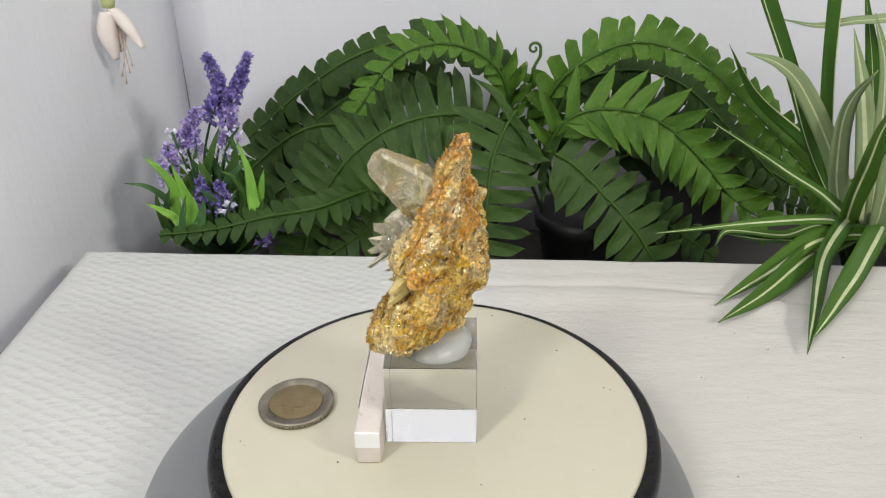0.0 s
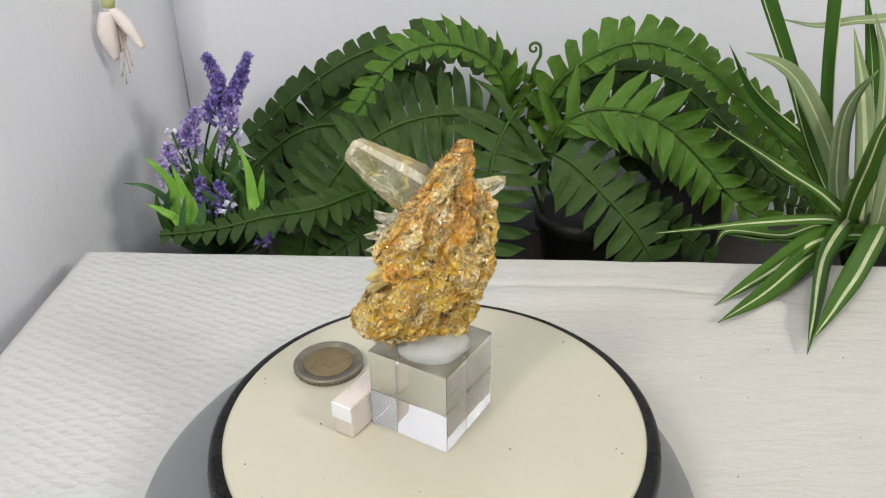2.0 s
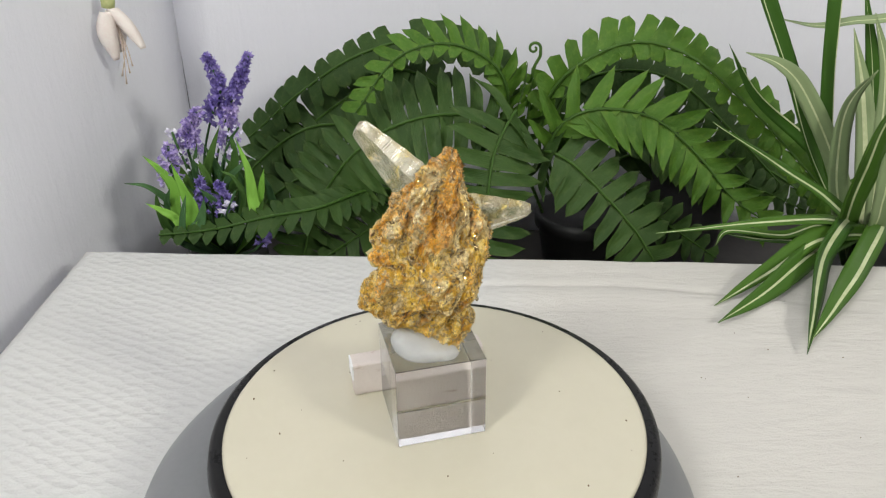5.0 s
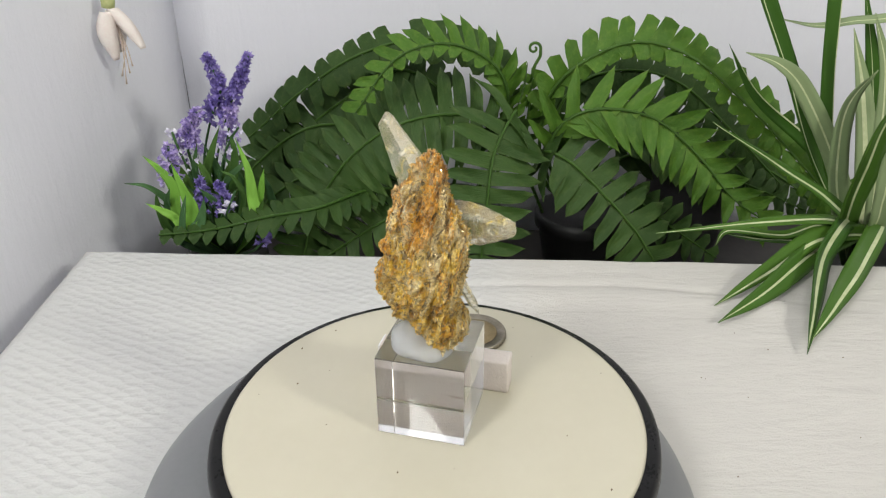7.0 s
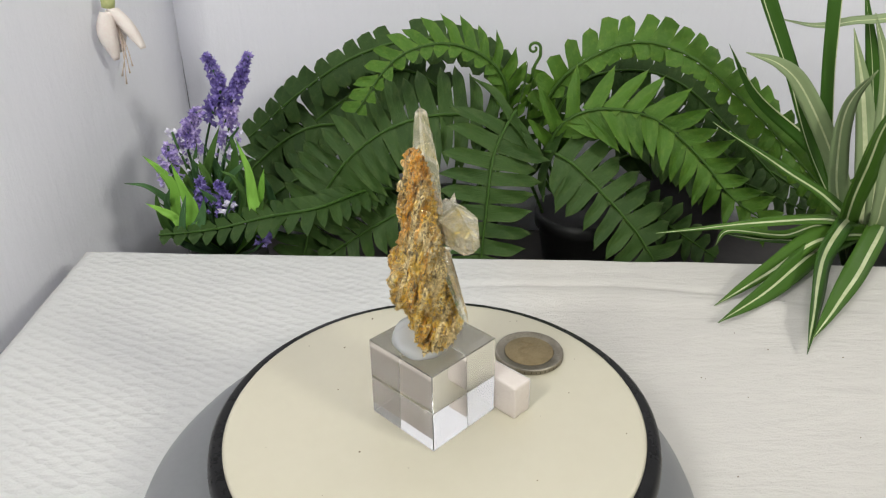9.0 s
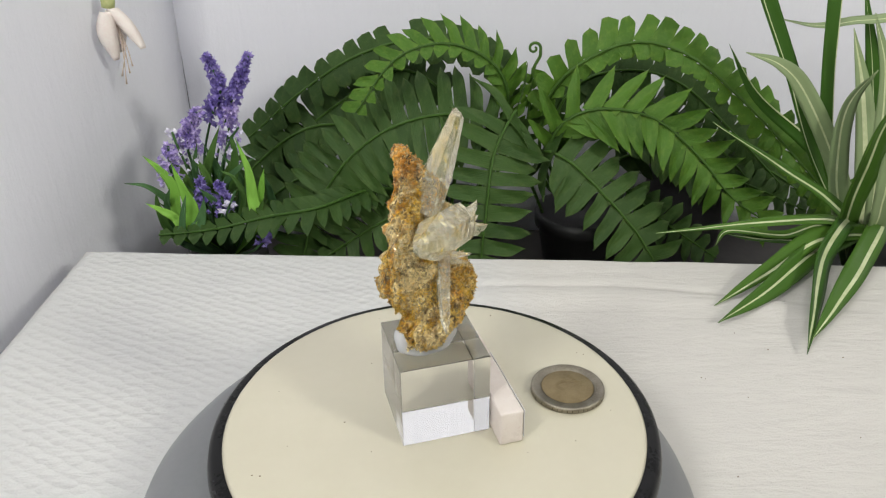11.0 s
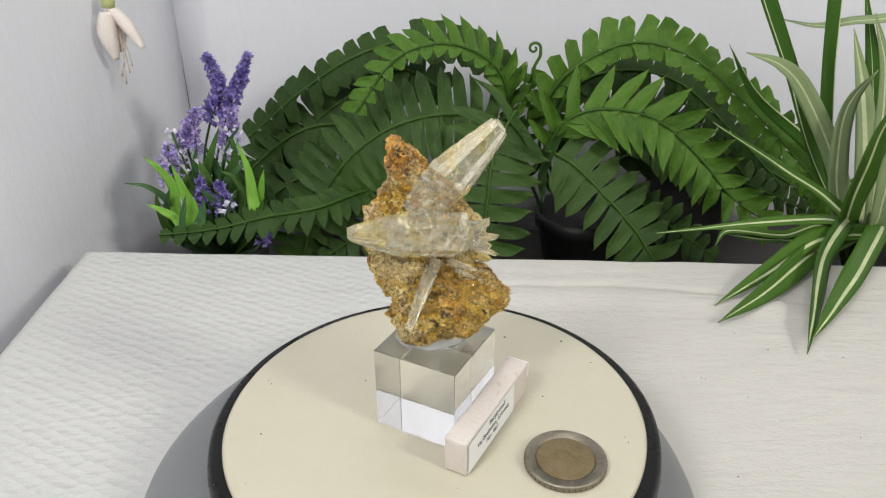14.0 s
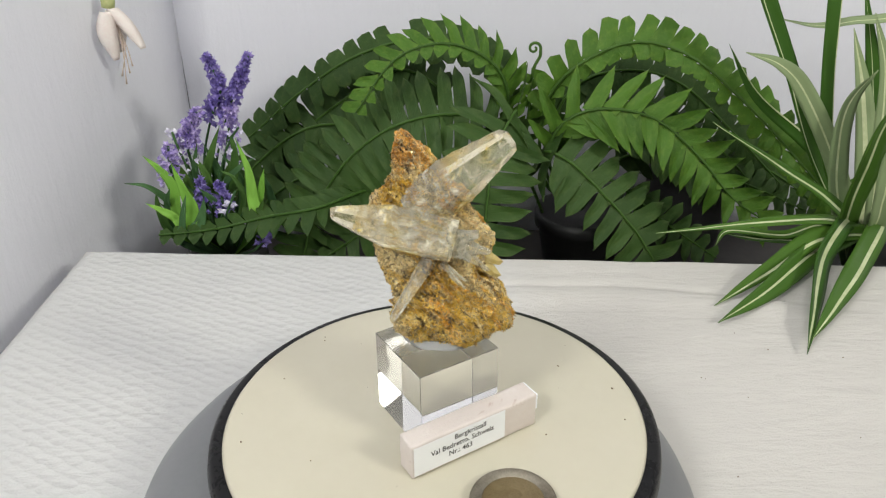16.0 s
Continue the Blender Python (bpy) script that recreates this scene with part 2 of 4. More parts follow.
LILAC = blossom_material("lilac_florets", (0.26, 0.19, 0.54), (0.66, 0.55, 0.84))


# ---- mesh helpers ----
def part(name, bm, material, parent=None, label="", smooth=True):
    """Links a bmesh as one mesh object, under a thing if one is given."""
    me = bpy.data.meshes.new(name)
    bm.normal_update()
    bm.to_mesh(me)
    bm.free()
    return mesh_part(name, me, material, parent, label, smooth)


def mesh_part(name, me, material, parent=None, label="", smooth=True):
    for m in material if isinstance(material, (list, tuple)) else [material]:
        me.materials.append(m)
    if smooth:
        me.polygons.foreach_set("use_smooth", [True] * len(me.polygons))
    ob = new(name, me)
    if parent:
        ob.parent = parent
    if label:
        ob["label"] = label
    return ob


def thing(name, label, category, at=(0, 0, 0), group="", kind=""):
    ob = new(name)
    ob.location = at
    ob.empty_display_size = 0.01
    return tagged(ob, label, category, group, kind)


def curve_points(pts, n):
    """n points, evenly in parameter, on a smooth line through pts."""
    p = [Vector(q) for q in pts]
    p = [2 * p[0] - p[1]] + p + [2 * p[-1] - p[-2]]
    out = []
    for i in range(n):
        u = i / (n - 1) * (len(p) - 3)
        k = min(int(u), len(p) - 4)
        f = u - k
        a, b, c, d = p[k:k + 4]
        out.append(0.5 * (2 * b + (c - a) * f + (2 * a - 5 * b + 4 * c - d) * f * f + (3 * b - a - 3 * c + d) * f ** 3))
    return out


def sweep(bm, pts, radii, seg=6):
    """A round tube along pts."""
    rings = []
    up = Vector((0.13, 0.21, 0.97))
    for i, q in enumerate(pts):
        t = (pts[min(i + 1, len(pts) - 1)] - pts[max(i - 1, 0)]).normalized()
        a = t.cross(up).normalized()
        b = t.cross(a)
        rings.append([bm.verts.new(q + radii[i] * (math.cos(2 * math.pi * k / seg) * a + math.sin(2 * math.pi * k / seg) * b)) for k in range(seg)])
    for r, s in zip(rings, rings[1:]):
        for k in range(seg):
            bm.faces.new((r[k], r[(k + 1) % seg], s[(k + 1) % seg], s[k]))
    bm.faces.new(rings[0][::-1])
    bm.faces.new(rings[-1])


def lathe(profile, seg=96):
    """A turned solid from (radius, height) rows; a radius of 0 closes an end."""
    bm = bmesh.new()
    rows = []
    for r, z in profile:
        if r == 0:
            rows.append([bm.verts.new((0, 0, z))])
        else:
            rows.append([bm.verts.new((r * math.cos(2 * math.pi * k / seg), r * math.sin(2 * math.pi * k / seg), z)) for k in range(seg)])
    for a, b in zip(rows, rows[1:]):
        for k in range(seg):
            j = (k + 1) % seg
            if len(a) == 1:
                bm.faces.new((a[0], b[k], b[j]))
            elif len(b) == 1:
                bm.faces.new((a[k], a[j], b[0]))
            else:
                bm.faces.new((a[k], a[j], b[j], b[k]))
    bmesh.ops.recalc_face_normals(bm, faces=bm.faces)
    return bm


def box(x0, x1, y0, y1, z0, z1, bevel=0.0, segments=2):
    bm = bmesh.new()
    bmesh.ops.create_cube(bm, size=1)
    for v in bm.verts:
        v.co = Vector(((x0 + x1) / 2 + v.co.x * (x1 - x0), (y0 + y1) / 2 + v.co.y * (y1 - y0), (z0 + z1) / 2 + v.co.z * (z1 - z0)))
    if bevel:
        bmesh.ops.bevel(bm, geom=bm.edges[:], offset=bevel, segments=segments, profile=0.5, affect="EDGES")
    return bm


def text_mesh(words, size, depth, bold=0.0):
    """Raised writing in the built-in font, as a mesh."""
    data = bpy.data.curves.new("writing", "FONT")
    data.body, data.size, data.extrude, data.align_x, data.align_y = words, size, depth, "CENTER", "CENTER"
    data.resolution_u, data.offset = 3, bold
    ob = new("writing", data)
    me = bpy.data.meshes.new_from_object(ob.evaluated_get(bpy.context.evaluated_depsgraph_get()))
    bpy.data.objects.remove(ob)
    return me


# ---- the setting ----
TABLE_Z, DESK_Z = -0.040, -0.130


def slab(name, a, b, z0, z1, thick, material, label):
    """An upright panel from a to b in the plan, with its face on the left of that way and its thickness behind."""
    a, b = Vector((*a, 0)), Vector((*b, 0))
    way = (b - a).normalized()
    out = Vector((way.y, -way.x, 0)) * thick
    n, k = 60, 30
    bm = bmesh.new()
    face = []
    for i in range(n + 1):
        col = []
        for j in range(k + 1):
            q = a.lerp(b, i / n)
            q.z = z0 + (z1 - z0) * j / k
            q += out.normalized() * (0.004 * noise.noise((q.x * 5, q.y * 5, q.z * 1.5)) + 0.0012 * noise.noise(q * 22))
            col.append(bm.verts.new(q))
        face.append(col)
    for i in range(n):
        for j in range(k):
            bm.faces.new((face[i][j], face[i + 1][j], face[i + 1][j + 1], face[i][j + 1]))
    rim = [bm.verts.new(q + out) for q in (face[0][0].co, face[n][0].co, face[n][k].co, face[0][k].co)]
    bm.faces.new(rim[::-1])
    bm.faces.new([c[0] for c in face[::-1]] + [rim[0], rim[1]])
    bm.faces.new([c[k] for c in face] + [rim[2], rim[3]])
    bm.faces.new(face[0] + [rim[3], rim[0]])
    bm.faces.new(face[n][::-1] + [rim[1], rim[2]])
    return tagged(part(name, bm, material), label, "wall", kind="structure")


CORNER = (-0.1935, 0.40)
slab("wall_back", (1.4, 0.40), CORNER, DESK_Z, 1.30, 0.01, CLOTH, "white lavender-tinted cloth backdrop behind the plants")
slab("wall_side", CORNER, (-0.69, -1.6), DESK_Z, 1.30, 0.01, CLOTH_SIDE, "white crinkled cloth panel beside the table")
slab("wall_right", (1.4, -1.6), (1.4, 0.40), DESK_Z, 1.30, 0.02, ROOM, "plain off-white room wall")
slab("wall_front", (-0.69, -1.6), (1.4, -1.6), DESK_Z, 1.30, 0.02, ROOM, "plain off-white room wall")
tagged(part("ceiling", box(-0.75, 1.42, -1.62, 0.42, 1.30, 1.32), ROOM, smooth=False), "plain off-white ceiling", "ceiling", kind="structure")
tagged(part("floor", box(-0.75, 1.42, -1.62, 0.42, DESK_Z - 0.02, DESK_Z), DESK, smooth=False), "dark desk top under the table and pots", "desk", kind="structure")


def build_table():
    """A low platform covered with embossed paper towel; its back edge runs slightly askew."""
    bm = bmesh.new()
    nx, ny = 170, 220
    x0, x1, y0 = -0.2085, 0.62, -0.62

    def top(x, y, back):
        z = TABLE_Z - 0.0006 + 0.0005 * noise.noise((x * 30, y * 45, 0)) + 0.0003 * noise.noise((x * 14, y * 160, 3))
        # a crease runs across behind the turntable, with a soft swell before it
        line = 0.1525 - 0.26 * max(0.0, x - 0.10) + 0.0012 * math.sin(x * 50)
        near = max(0.0, min(1.0, (x + 0.03) / 0.06)) * max(0.0, min(1.0, (0.24 - x) / 0.06))
        z += near * (0.0022 * math.exp(-((y - line + 0.011) / 0.009) ** 2) - 0.0012 * math.exp(-((y - line) / 0.0026) ** 2))
        return z

    rows = []
    for i in range(nx + 1):
        x = x0 + (x1 - x0) * i / nx
        back = 0.2055 - (x + 0.2) * 0.0800
        col = []
        for j in range(ny + 1):
            y = y0 + (back - y0) * (1 - (1 - j / ny) ** 2.2)
            edge = min(back - y, x - x0)
            z = top(x, y, back) - 0.0022 * max(0.0, 1 - edge / 0.005) ** 2
            col.append(bm.verts.new((x, y, z)))
        rows.append(col)
    for i in range(nx):
        for j in range(ny):
            bm.faces.new((rows[i][j], rows[i + 1][j], rows[i + 1][j + 1], rows[i][j + 1]))
    loop = [c[ny] for c in rows] + rows[nx][::-1][1:] + [c[0] for c in rows[::-1]][1:] + rows[0][1:-1]
    low = [bm.verts.new((v.co.x, v.co.y, DESK_Z)) for v in loop]
    for k in range(len(loop)):
        j = (k + 1) % len(loop)
        bm.faces.new((loop[k], loop[j], low[j], low[k]))
    bmesh.ops.recalc_face_normals(bm, faces=bm.faces)
    return tagged(part("table", bm, PAPER), "low table covered with white embossed paper towel", "table", kind="structure")


build_table()


def build_crumbs():
    """Brown specks on the smoother sheet."""
    rng = random.Random(8)
    bm = bmesh.new()
    for _ in range(70):
        s = rng.uniform(0.00012, 0.00030)
        x, y = rng.uniform(0.09, 0.36), rng.uniform(-0.10, 0.13)
        bmesh.ops.create_icosphere(bm, subdivisions=1, radius=1, matrix=Matrix.Translation((x, y, TABLE_Z + 0.0003)) @ Matrix.Diagonal((s * rng.uniform(0.8, 1.9), s, s * 1.2, 1)))
    return tagged(part("paper_specks", bm, SPECK), "scattered brown specks on white paper towel", "specks", kind="stuff")


build_crumbs()


# ---- turntable ----
def build_turntable():
    stand = thing("turntable", "motorised display turntable with cream platter and grey base on white paper", "turntable", (0, 0, TABLE_Z))
    h = -TABLE_Z
    base = part("base", lathe([(0, 0.0008), (0.0985, 0.0008), (0.0992, 0.002), (0.0985, 0.005), (0.0955, 0.011), (0.090, 0.017), (0.083, 0.022), (0.074, 0.0245), (0.04, 0.025), (0, 0.025)]), GREY, stand, "grey plastic dome base")
    base.location.x = -0.0065
    platter = part("platter", lathe([(0, h - 0.006), (0.069, h - 0.006), (0.0707, h - 0.004), (0.0707, h - 0.0012), (0.0700, h - 0.0003), (0.069, h), (0.03, h), (0, h)], 160), CREAM, stand, "smooth cream plastic disc")
    part("rim", lathe([(0.0708, h - 0.0012), (0.0735, h - 0.0014), (0.0752, h - 0.0028), (0.0760, h - 0.006), (0.0758, h - 0.012), (0.0740, h - 0.0145), (0.04, h - 0.015), (0.04, h - 0.0062), (0.0708, h - 0.0062), (0.0708, h - 0.0012)], 160), BLACK, platter, "glossy black rubber ring")
    rng = random.Random(5)
    bm = bmesh.new()
    for _ in range(30):
        r, a, s = 0.066 * math.sqrt(rng.random()), rng.uniform(0, 6.283), rng.uniform(0.00012, 0.00034)
        if r < 0.026:
            continue
        m = Matrix.Translation((r * math.cos(a), r * math.sin(a), h + s * 0.4)) @ Matrix.Diagonal((s * rng.uniform(0.8, 1.8), s, s * 0.6, 1))
        bmesh.ops.create_icosphere(bm, subdivisions=1, radius=1, matrix=m)
    dust = part("dust", bm, SPECK, platter, "brown specks of dust")
    tagged(dust, kind="stuff")
    return stand, platter


turntable, platter = build_turntable()


# ---- what stands on the platter ----
def build_block():
    ob = part("acrylic_block", box(-0.01455, 0.01455, -0.01455, 0.01455, 0.0002, 0.0295, 0.00022), ACRYLIC, smooth=False)
    return tagged(ob, "clear polished acrylic cube carrying a mineral specimen", "display block")


def build_label():
    stone = thing("label_block", "pale pink stone bar with a printed paper label", "label holder")
    bm = box(-0.0040, 0.0038, -0.0236, 0.0236, 0.0, 0.0126, 0.0006)
    bmesh.ops.subdivide_edges(bm, edges=[e for e in bm.edges if e.calc_length() > 0.004], cuts=7, use_grid_fill=True)
    for v in bm.verts:
        v.co += Vector((noise.noise(v.co * 400), noise.noise(v.co * 400 + Vector((7, 0, 0))), 0.6 * noise.noise(v.co * 400 + Vector((0, 9, 0))))) * 0.00022
        v.co.z = max(0.0, v.co.z)
    part("bar", bm, MARBLE, stone)
    # a white plate stands in for the light on the end's upper half
    part("lit_end_half", box(-0.0040, 0.0037, -0.02402, -0.0233, 0.0064, 0.0123, 0.0002), LABEL, stone, "bright upper half of the end, light put in as white", False)
    paper = part("paper_label", box(-0.00450, -0.00440, -0.0105, 0.0232, 0.0012, 0.0121), LABEL, stone, "white label printed with black type", False)
    for words, y, z in (("Bergkristall", 0.0028, 0.0100), ("Val Bedretto, Schweiz", 0.0056, 0.0072), ("Nr.: 463", 0.0064, 0.0044)):
        line = mesh_part("text_line", text_mesh(words, 0.00262, 0.00002, 0.00003), INK, paper, smooth=False)
        line.matrix_basis = Matrix.Translation((-0.00453, y, z)) @ Euler((radians(90), 0, radians(-90))).to_matrix().to_4x4()
    return stone


def build_coin():
    coin = thing("coin", "worn two-tone coin of nickel and brass lying on the platter", "coin")
    R = 0.012875
    part("ring", lathe([(0.0, 0.0001), (0.0118, 0.0001), (0.0126, 0.0), (R, 0.0003), (R, 0.0018), (0.0126, 0.0022), (0.0121, 0.00222), (0.0117, 0.00195), (0.0094, 0.00190), (0.0093, 0.0017), (0, 0.0017)], 120), COIN_RING, coin, "silvery outer ring with raised rim")
    core = part("core", lathe([(0.0, 0.0018), (0.0091, 0.0018), (0.0092, 0.0019), (0.0090, 0.00198), (0.0, 0.00198)], 96), COIN_CORE, coin, "brass-coloured centre")
    two = mesh_part("numeral", text_mesh("2", 0.0125, 0.00006), COIN_NUMERAL, core, "low raised numeral", False)
    two.matrix_basis = pose(-0.0005, -0.0022, 0.00200, 0, 0, -70)
    rng = random.Random(3)
    # worn relief on the ring and lettering bars round the edge
    for k in range(14):
        a = radians(118 + 6.5 * k)
        bar = part("relief_bar", box(-0.0010, 0.0010, -0.00016, 0.00016, 0.00188, 0.00199), COIN_RING, coin, smooth=False)
        bar.matrix_basis = Matrix.Rotation(a, 4, "Z") @ Matrix.Translation((0.0106, 0, 0))
    for k in range(44):
        a = radians(k * 360 / 44 + rng.uniform(-2, 2))
        bm = box(R - 0.00004, R + 0.00003, -0.00016 * rng.uniform(0.6, 1.5), 0.00016, 0.0006, 0.0015)
        bar = part("edge_bar", bm, COIN_DARK, coin, smooth=False)
        bar.matrix_basis = Matrix.Rotation(a, 4, "Z")
    return coin


def crystal(name, base, tip, r0, r1, flat, wide, parent, material, cut=0.12, label="", hold=0.0):
    """A six-sided quartz point from base to tip; flat squeezes it across wide, cut is the share of the length that the faces of the point take,
    hold the share over which it keeps its width."""
    base, tip = Vector(base) * 0.001, Vector(tip) * 0.001
    way = tip - base
    length = way.length
    az = way.normalized()
    ay = az.cross(Vector(wide)).normalized()
    q = Matrix((ay.cross(az), ay, az)).transposed().to_4x4()
    rng = random.Random(int(length * 1e6))
    bm = bmesh.new()
    rings = []
    steps = 18
    off = [rng.uniform(0.86, 1.12) for _ in range(6)]
    for i in range(steps + 1):
        f = i / steps
        z = length * (1 - cut) * f
        # growth steps across the prism
        r = (r0 + (r1 - r0) * max(0.0, (f - hold) / (1 - hold)) ** 1.1) * 0.001 * (1 + 0.018 * ((i * 7) % 3 - 1)) * (1 - 0.012 * (i % 2))
        rings.append([bm.verts.new((r * o * math.cos(k * math.pi / 3), r * o * flat * math.sin(k * math.pi / 3), z)) for k, o in enumerate(off)])
    for r, s in zip(rings, rings[1:]):
        for k in range(6):
            bm.faces.new((r[k], r[(k + 1) % 6], s[(k + 1) % 6], s[k]))
    ridge = [bm.verts.new((s * r1 * 0.00055, 0, length * (1 - cut * (0.0 if s > 0 else 0.25)))) for s in (1, -1)]
    last = rings[-1]
    bm.faces.new((last[0], last[1], ridge[0]))
    bm.faces.new((last[1], last[2], ridge[1], ridge[0]))
    bm.faces.new((last[2], last[3], ridge[1]))
    bm.faces.new((last[3], last[4], ridge[1]))
    bm.faces.new((last[4], last[5], ridge[0], ridge[1]))
    bm.faces.new((last[5], last[0], ridge[0]))
    bm.faces.new(rings[0][::-1])
    bmesh.ops.recalc_face_normals(bm, faces=bm.faces)
    ob = part(name, bm, material, parent, label, False)
    ob.matrix_basis = Matrix.Translation(base) @ q
    return ob


SPECIMEN_Z = 0.0295
# the lie of the schist: across its sheets, along their grain, and over it
BEDDING = Vector((0.26, 0.94, 0.216)).normalized()
GRAIN = Vector((-0.64, 0.0, 0.77)).normalized()
ACROSS = BEDDING.cross(GRAIN)


def build_specimen():
    spec = thing("mineral_specimen", "rusty ochre mica rock with clear smoky quartz crystals glued on acrylic", "mineral")
    # the slab, level by level: height, its two ends, its open and its back side, and how far it swings round
    rows = [
        (31.0, -10.2, 14.0, -4.2, 4.0, -0.04), (35.0, -12.0, 19.0, -5.5, 5.9, 0.05), (40.0, -12.7, 24.4, -7.4, 8.9, 0.12),
        (45.0, -11.7, 24.5, -7.1, 10.2, 0.04), (50.0, -14.9, 21.5, -4.3, 11.0, -0.01), (55.0, -16.6, 15.2, -3.0, 11.2, 0.02),
        (60.0, -18.0, 17.0, -3.3, 11.0, 0.04), (65.0, -19.8, 18.4, -2.4, 8.3, 0.05), (70.0, -19.2, 15.4, -1.8, 8.4, 0.07),
        (75.0, -19.4, 11.2, -0.4, 7.8, 0.16), (80.0, -15.9, 9.6, 0.0, 7.8, 0.20), (85.0, -11.8, 4.4, 0.2, 8.2, 0.14),
        (90.0, -12.1, 0.4, 1.4, 7.1, 0.17), (95.0, -11.2, -6.4, 1.4, 6.2, 0.16), (98.0, -10.4, -7.6, 2.6, 5.6, 0.16),
    ]
    bm = bmesh.new()
    rings, seg = [], 72
    for i in range(141):
        z = 31.0 + (98.0 - 31.0) * i / 140
        k = max(j for j in range(len(rows) - 1) if rows[j][0] <= z)
        f = (z - rows[k][0]) / (rows[k + 1][0] - rows[k][0])
        x0, x1, y0, y1, swing = (a + (b - a) * f for a, b in zip(rows[k][1:], rows[k + 1][1:]))
        ring = []
        for j in range(seg):
            c, d = math.cos(2 * math.pi * j / seg), math.sin(2 * math.pi * j / seg)
            c, d = math.copysign(abs(c) ** 0.62, c), math.copysign(abs(d) ** 0.62, d)
            x = c * (x1 - x0) / 2
            ring.append(bm.verts.new((((x0 + x1) / 2 + x) * 0.001, ((y0 + y1) / 2 + d * (y1 - y0) / 2 + swing * x) * 0.001, z * 0.001 - SPECIMEN_Z)))
        rings.append(ring)
    for a, b in zip(rings, rings[1:]):
        for j in range(seg):
            bm.faces.new((a[j], a[(j + 1) % seg], b[(j + 1) % seg], b[j]))
    bm.faces.new(rings[0][::-1])
    bm.faces.new(rings[-1])
    me = bpy.data.meshes.new("matrix")
    bm.to_mesh(me)
    bm.free()
    ob = new("matrix", me)
    mod = ob.modifiers.new("fuse", "REMESH")
    mod.mode, mod.voxel_size = "VOXEL", 0.00036
    mod = ob.modifiers.new("even", "SMOOTH")
    mod.factor, mod.iterations = 0.5, 14
    fused = bpy.data.meshes.new_from_object(ob.evaluated_get(bpy.context.evaluated_depsgraph_get()))
    bpy.data.objects.remove(ob)
    normals = [v.normal.copy() for v in fused.vertices]
    for v, n in zip(fused.vertices, normals):
        p = v.co * 1000
        # sheets of schist that lie aslant in the slab and break off in steps
        warp = noise.noise(p * 0.09) * 1.6 + noise.noise(p * 0.33) * 0.45
        s, along, over = p.dot(BEDDING) + warp, p.dot(GRAIN), p.dot(ACROSS)
        step = 0.0
        for thick, deep, run in ((3.1, 1.55, 0.11), (1.15, 0.80, 0.20), (0.42, 0.26, 0.5)):
            k = math.floor(s / thick)
            f = s / thick - k
            edge = min(1.0, min(f, 1 - f) * 5)
            step += deep * edge * noise.noise(Vector((k * 7.3, along * run, over * run * 1.6))) * 1.7 - deep * 0.28 * (1 - edge)
        broad = 1.25 * noise.noise(p * 0.10 + Vector((3, 0, 0))) + 0.7 * noise.noise(p * 0.24)
        grit = 0.38 * noise.noise(p * 1.1) + 0.26 * noise.noise(p * 2.3) - 0.42 * noise.voronoi(p * 0.85)[0][0] + 0.2
        back = max(0.0, min(1.0, 0.75 + n.y * 1.6))
        d = broad + step * (0.35 + 0.85 * back) + grit * (1.6 - 0.8 * back)
        # the hollow under the thick upper sheet of the back, and the notch over the lower tongue
        hollow = Vector(((p.x + 11.5) / 5.5, (p.y - 9.0) / 5.0, (p.z - 34.0) / 4.2)).length
        notch = Vector(((p.x - 17.0) / 9.0, (p.y - 8.0) / 9.0, (p.z - 25.5 + 0.25 * (p.x - 17)) / 2.4)).length
        cleft = Vector(((p.x + 5.5) / 2.4, (p.y - 8.0) / 5.0, (p.z - 55.0 - 0.9 * (p.x + 5.5)) / 8.0)).length
        d -= 3.0 * max(0.0, 1 - hollow) + 2.4 * max(0.0, 1 - notch) + 2.2 * max(0.0, 1 - cleft)
        v.co = (p + n * d) * 0.001
    fused.update()
    mesh_part("rock", fused, ROCK, spec, "layered ochre and grey rock with rusty patches", False)
    # crust of little blades over the open side, fewer on the back
    rng = random.Random(11)
    blades = bmesh.new()
    spots = rng.sample(range(len(fused.vertices)), 15000)
    for i in spots:
        v, lie = fused.vertices[i], normals[i]
        front = lie.y < -0.15
        if not front and rng.random() > 0.22:
            continue
        way = (lie + Vector((rng.uniform(-1, 1), rng.uniform(-1, 1), rng.uniform(-1, 1))) * 1.1).normalized()
        size = rng.uniform(0.28, 0.80) * (1.0 if front else 0.55) * 0.001
        a = way.orthogonal().normalized()
        a.rotate(Matrix.Rotation(rng.uniform(0, 6.28), 3, way))
        b = way.cross(a)
        w, k = size * rng.uniform(0.25, 0.5), size * rng.uniform(0.10, 0.25)
        o = v.co - way * size * 0.4
        foot = [blades.verts.new(o + a * s * w + b * u * k) for s, u in ((1, 1), (-1, 1), (-1, -1), (1, -1))]
        tip = [blades.verts.new(o + way * size * 1.5 + a * s * w * 0.5) for s in (1, -1)]
        blades.faces.new((foot[0], foot[1], tip[1], tip[0]))
        blades.faces.new((foot[1], foot[2], tip[1]))
        blades.faces.new((foot[2], foot[3], tip[0], tip[1]))
        blades.faces.new((foot[3], foot[0], tip[0]))
    tagged(part("crystal_crust", blades, CRUST, spec, "glittering crust of tiny ochre crystals", False), kind="stuff")
    # flat flakes of mica that catch the lamps
    flakes = bmesh.new()
    for i in rng.sample(range(len(fused.vertices)), 11000):
        if normals[i].y > -0.15 and rng.random() < 0.35:
            continue
        lie = (normals[i] + Vector((rng.uniform(-1, 1), rng.uniform(-1, 1), rng.uniform(-1, 1))) * 0.75).normalized()
        a = lie.orthogonal().normalized()
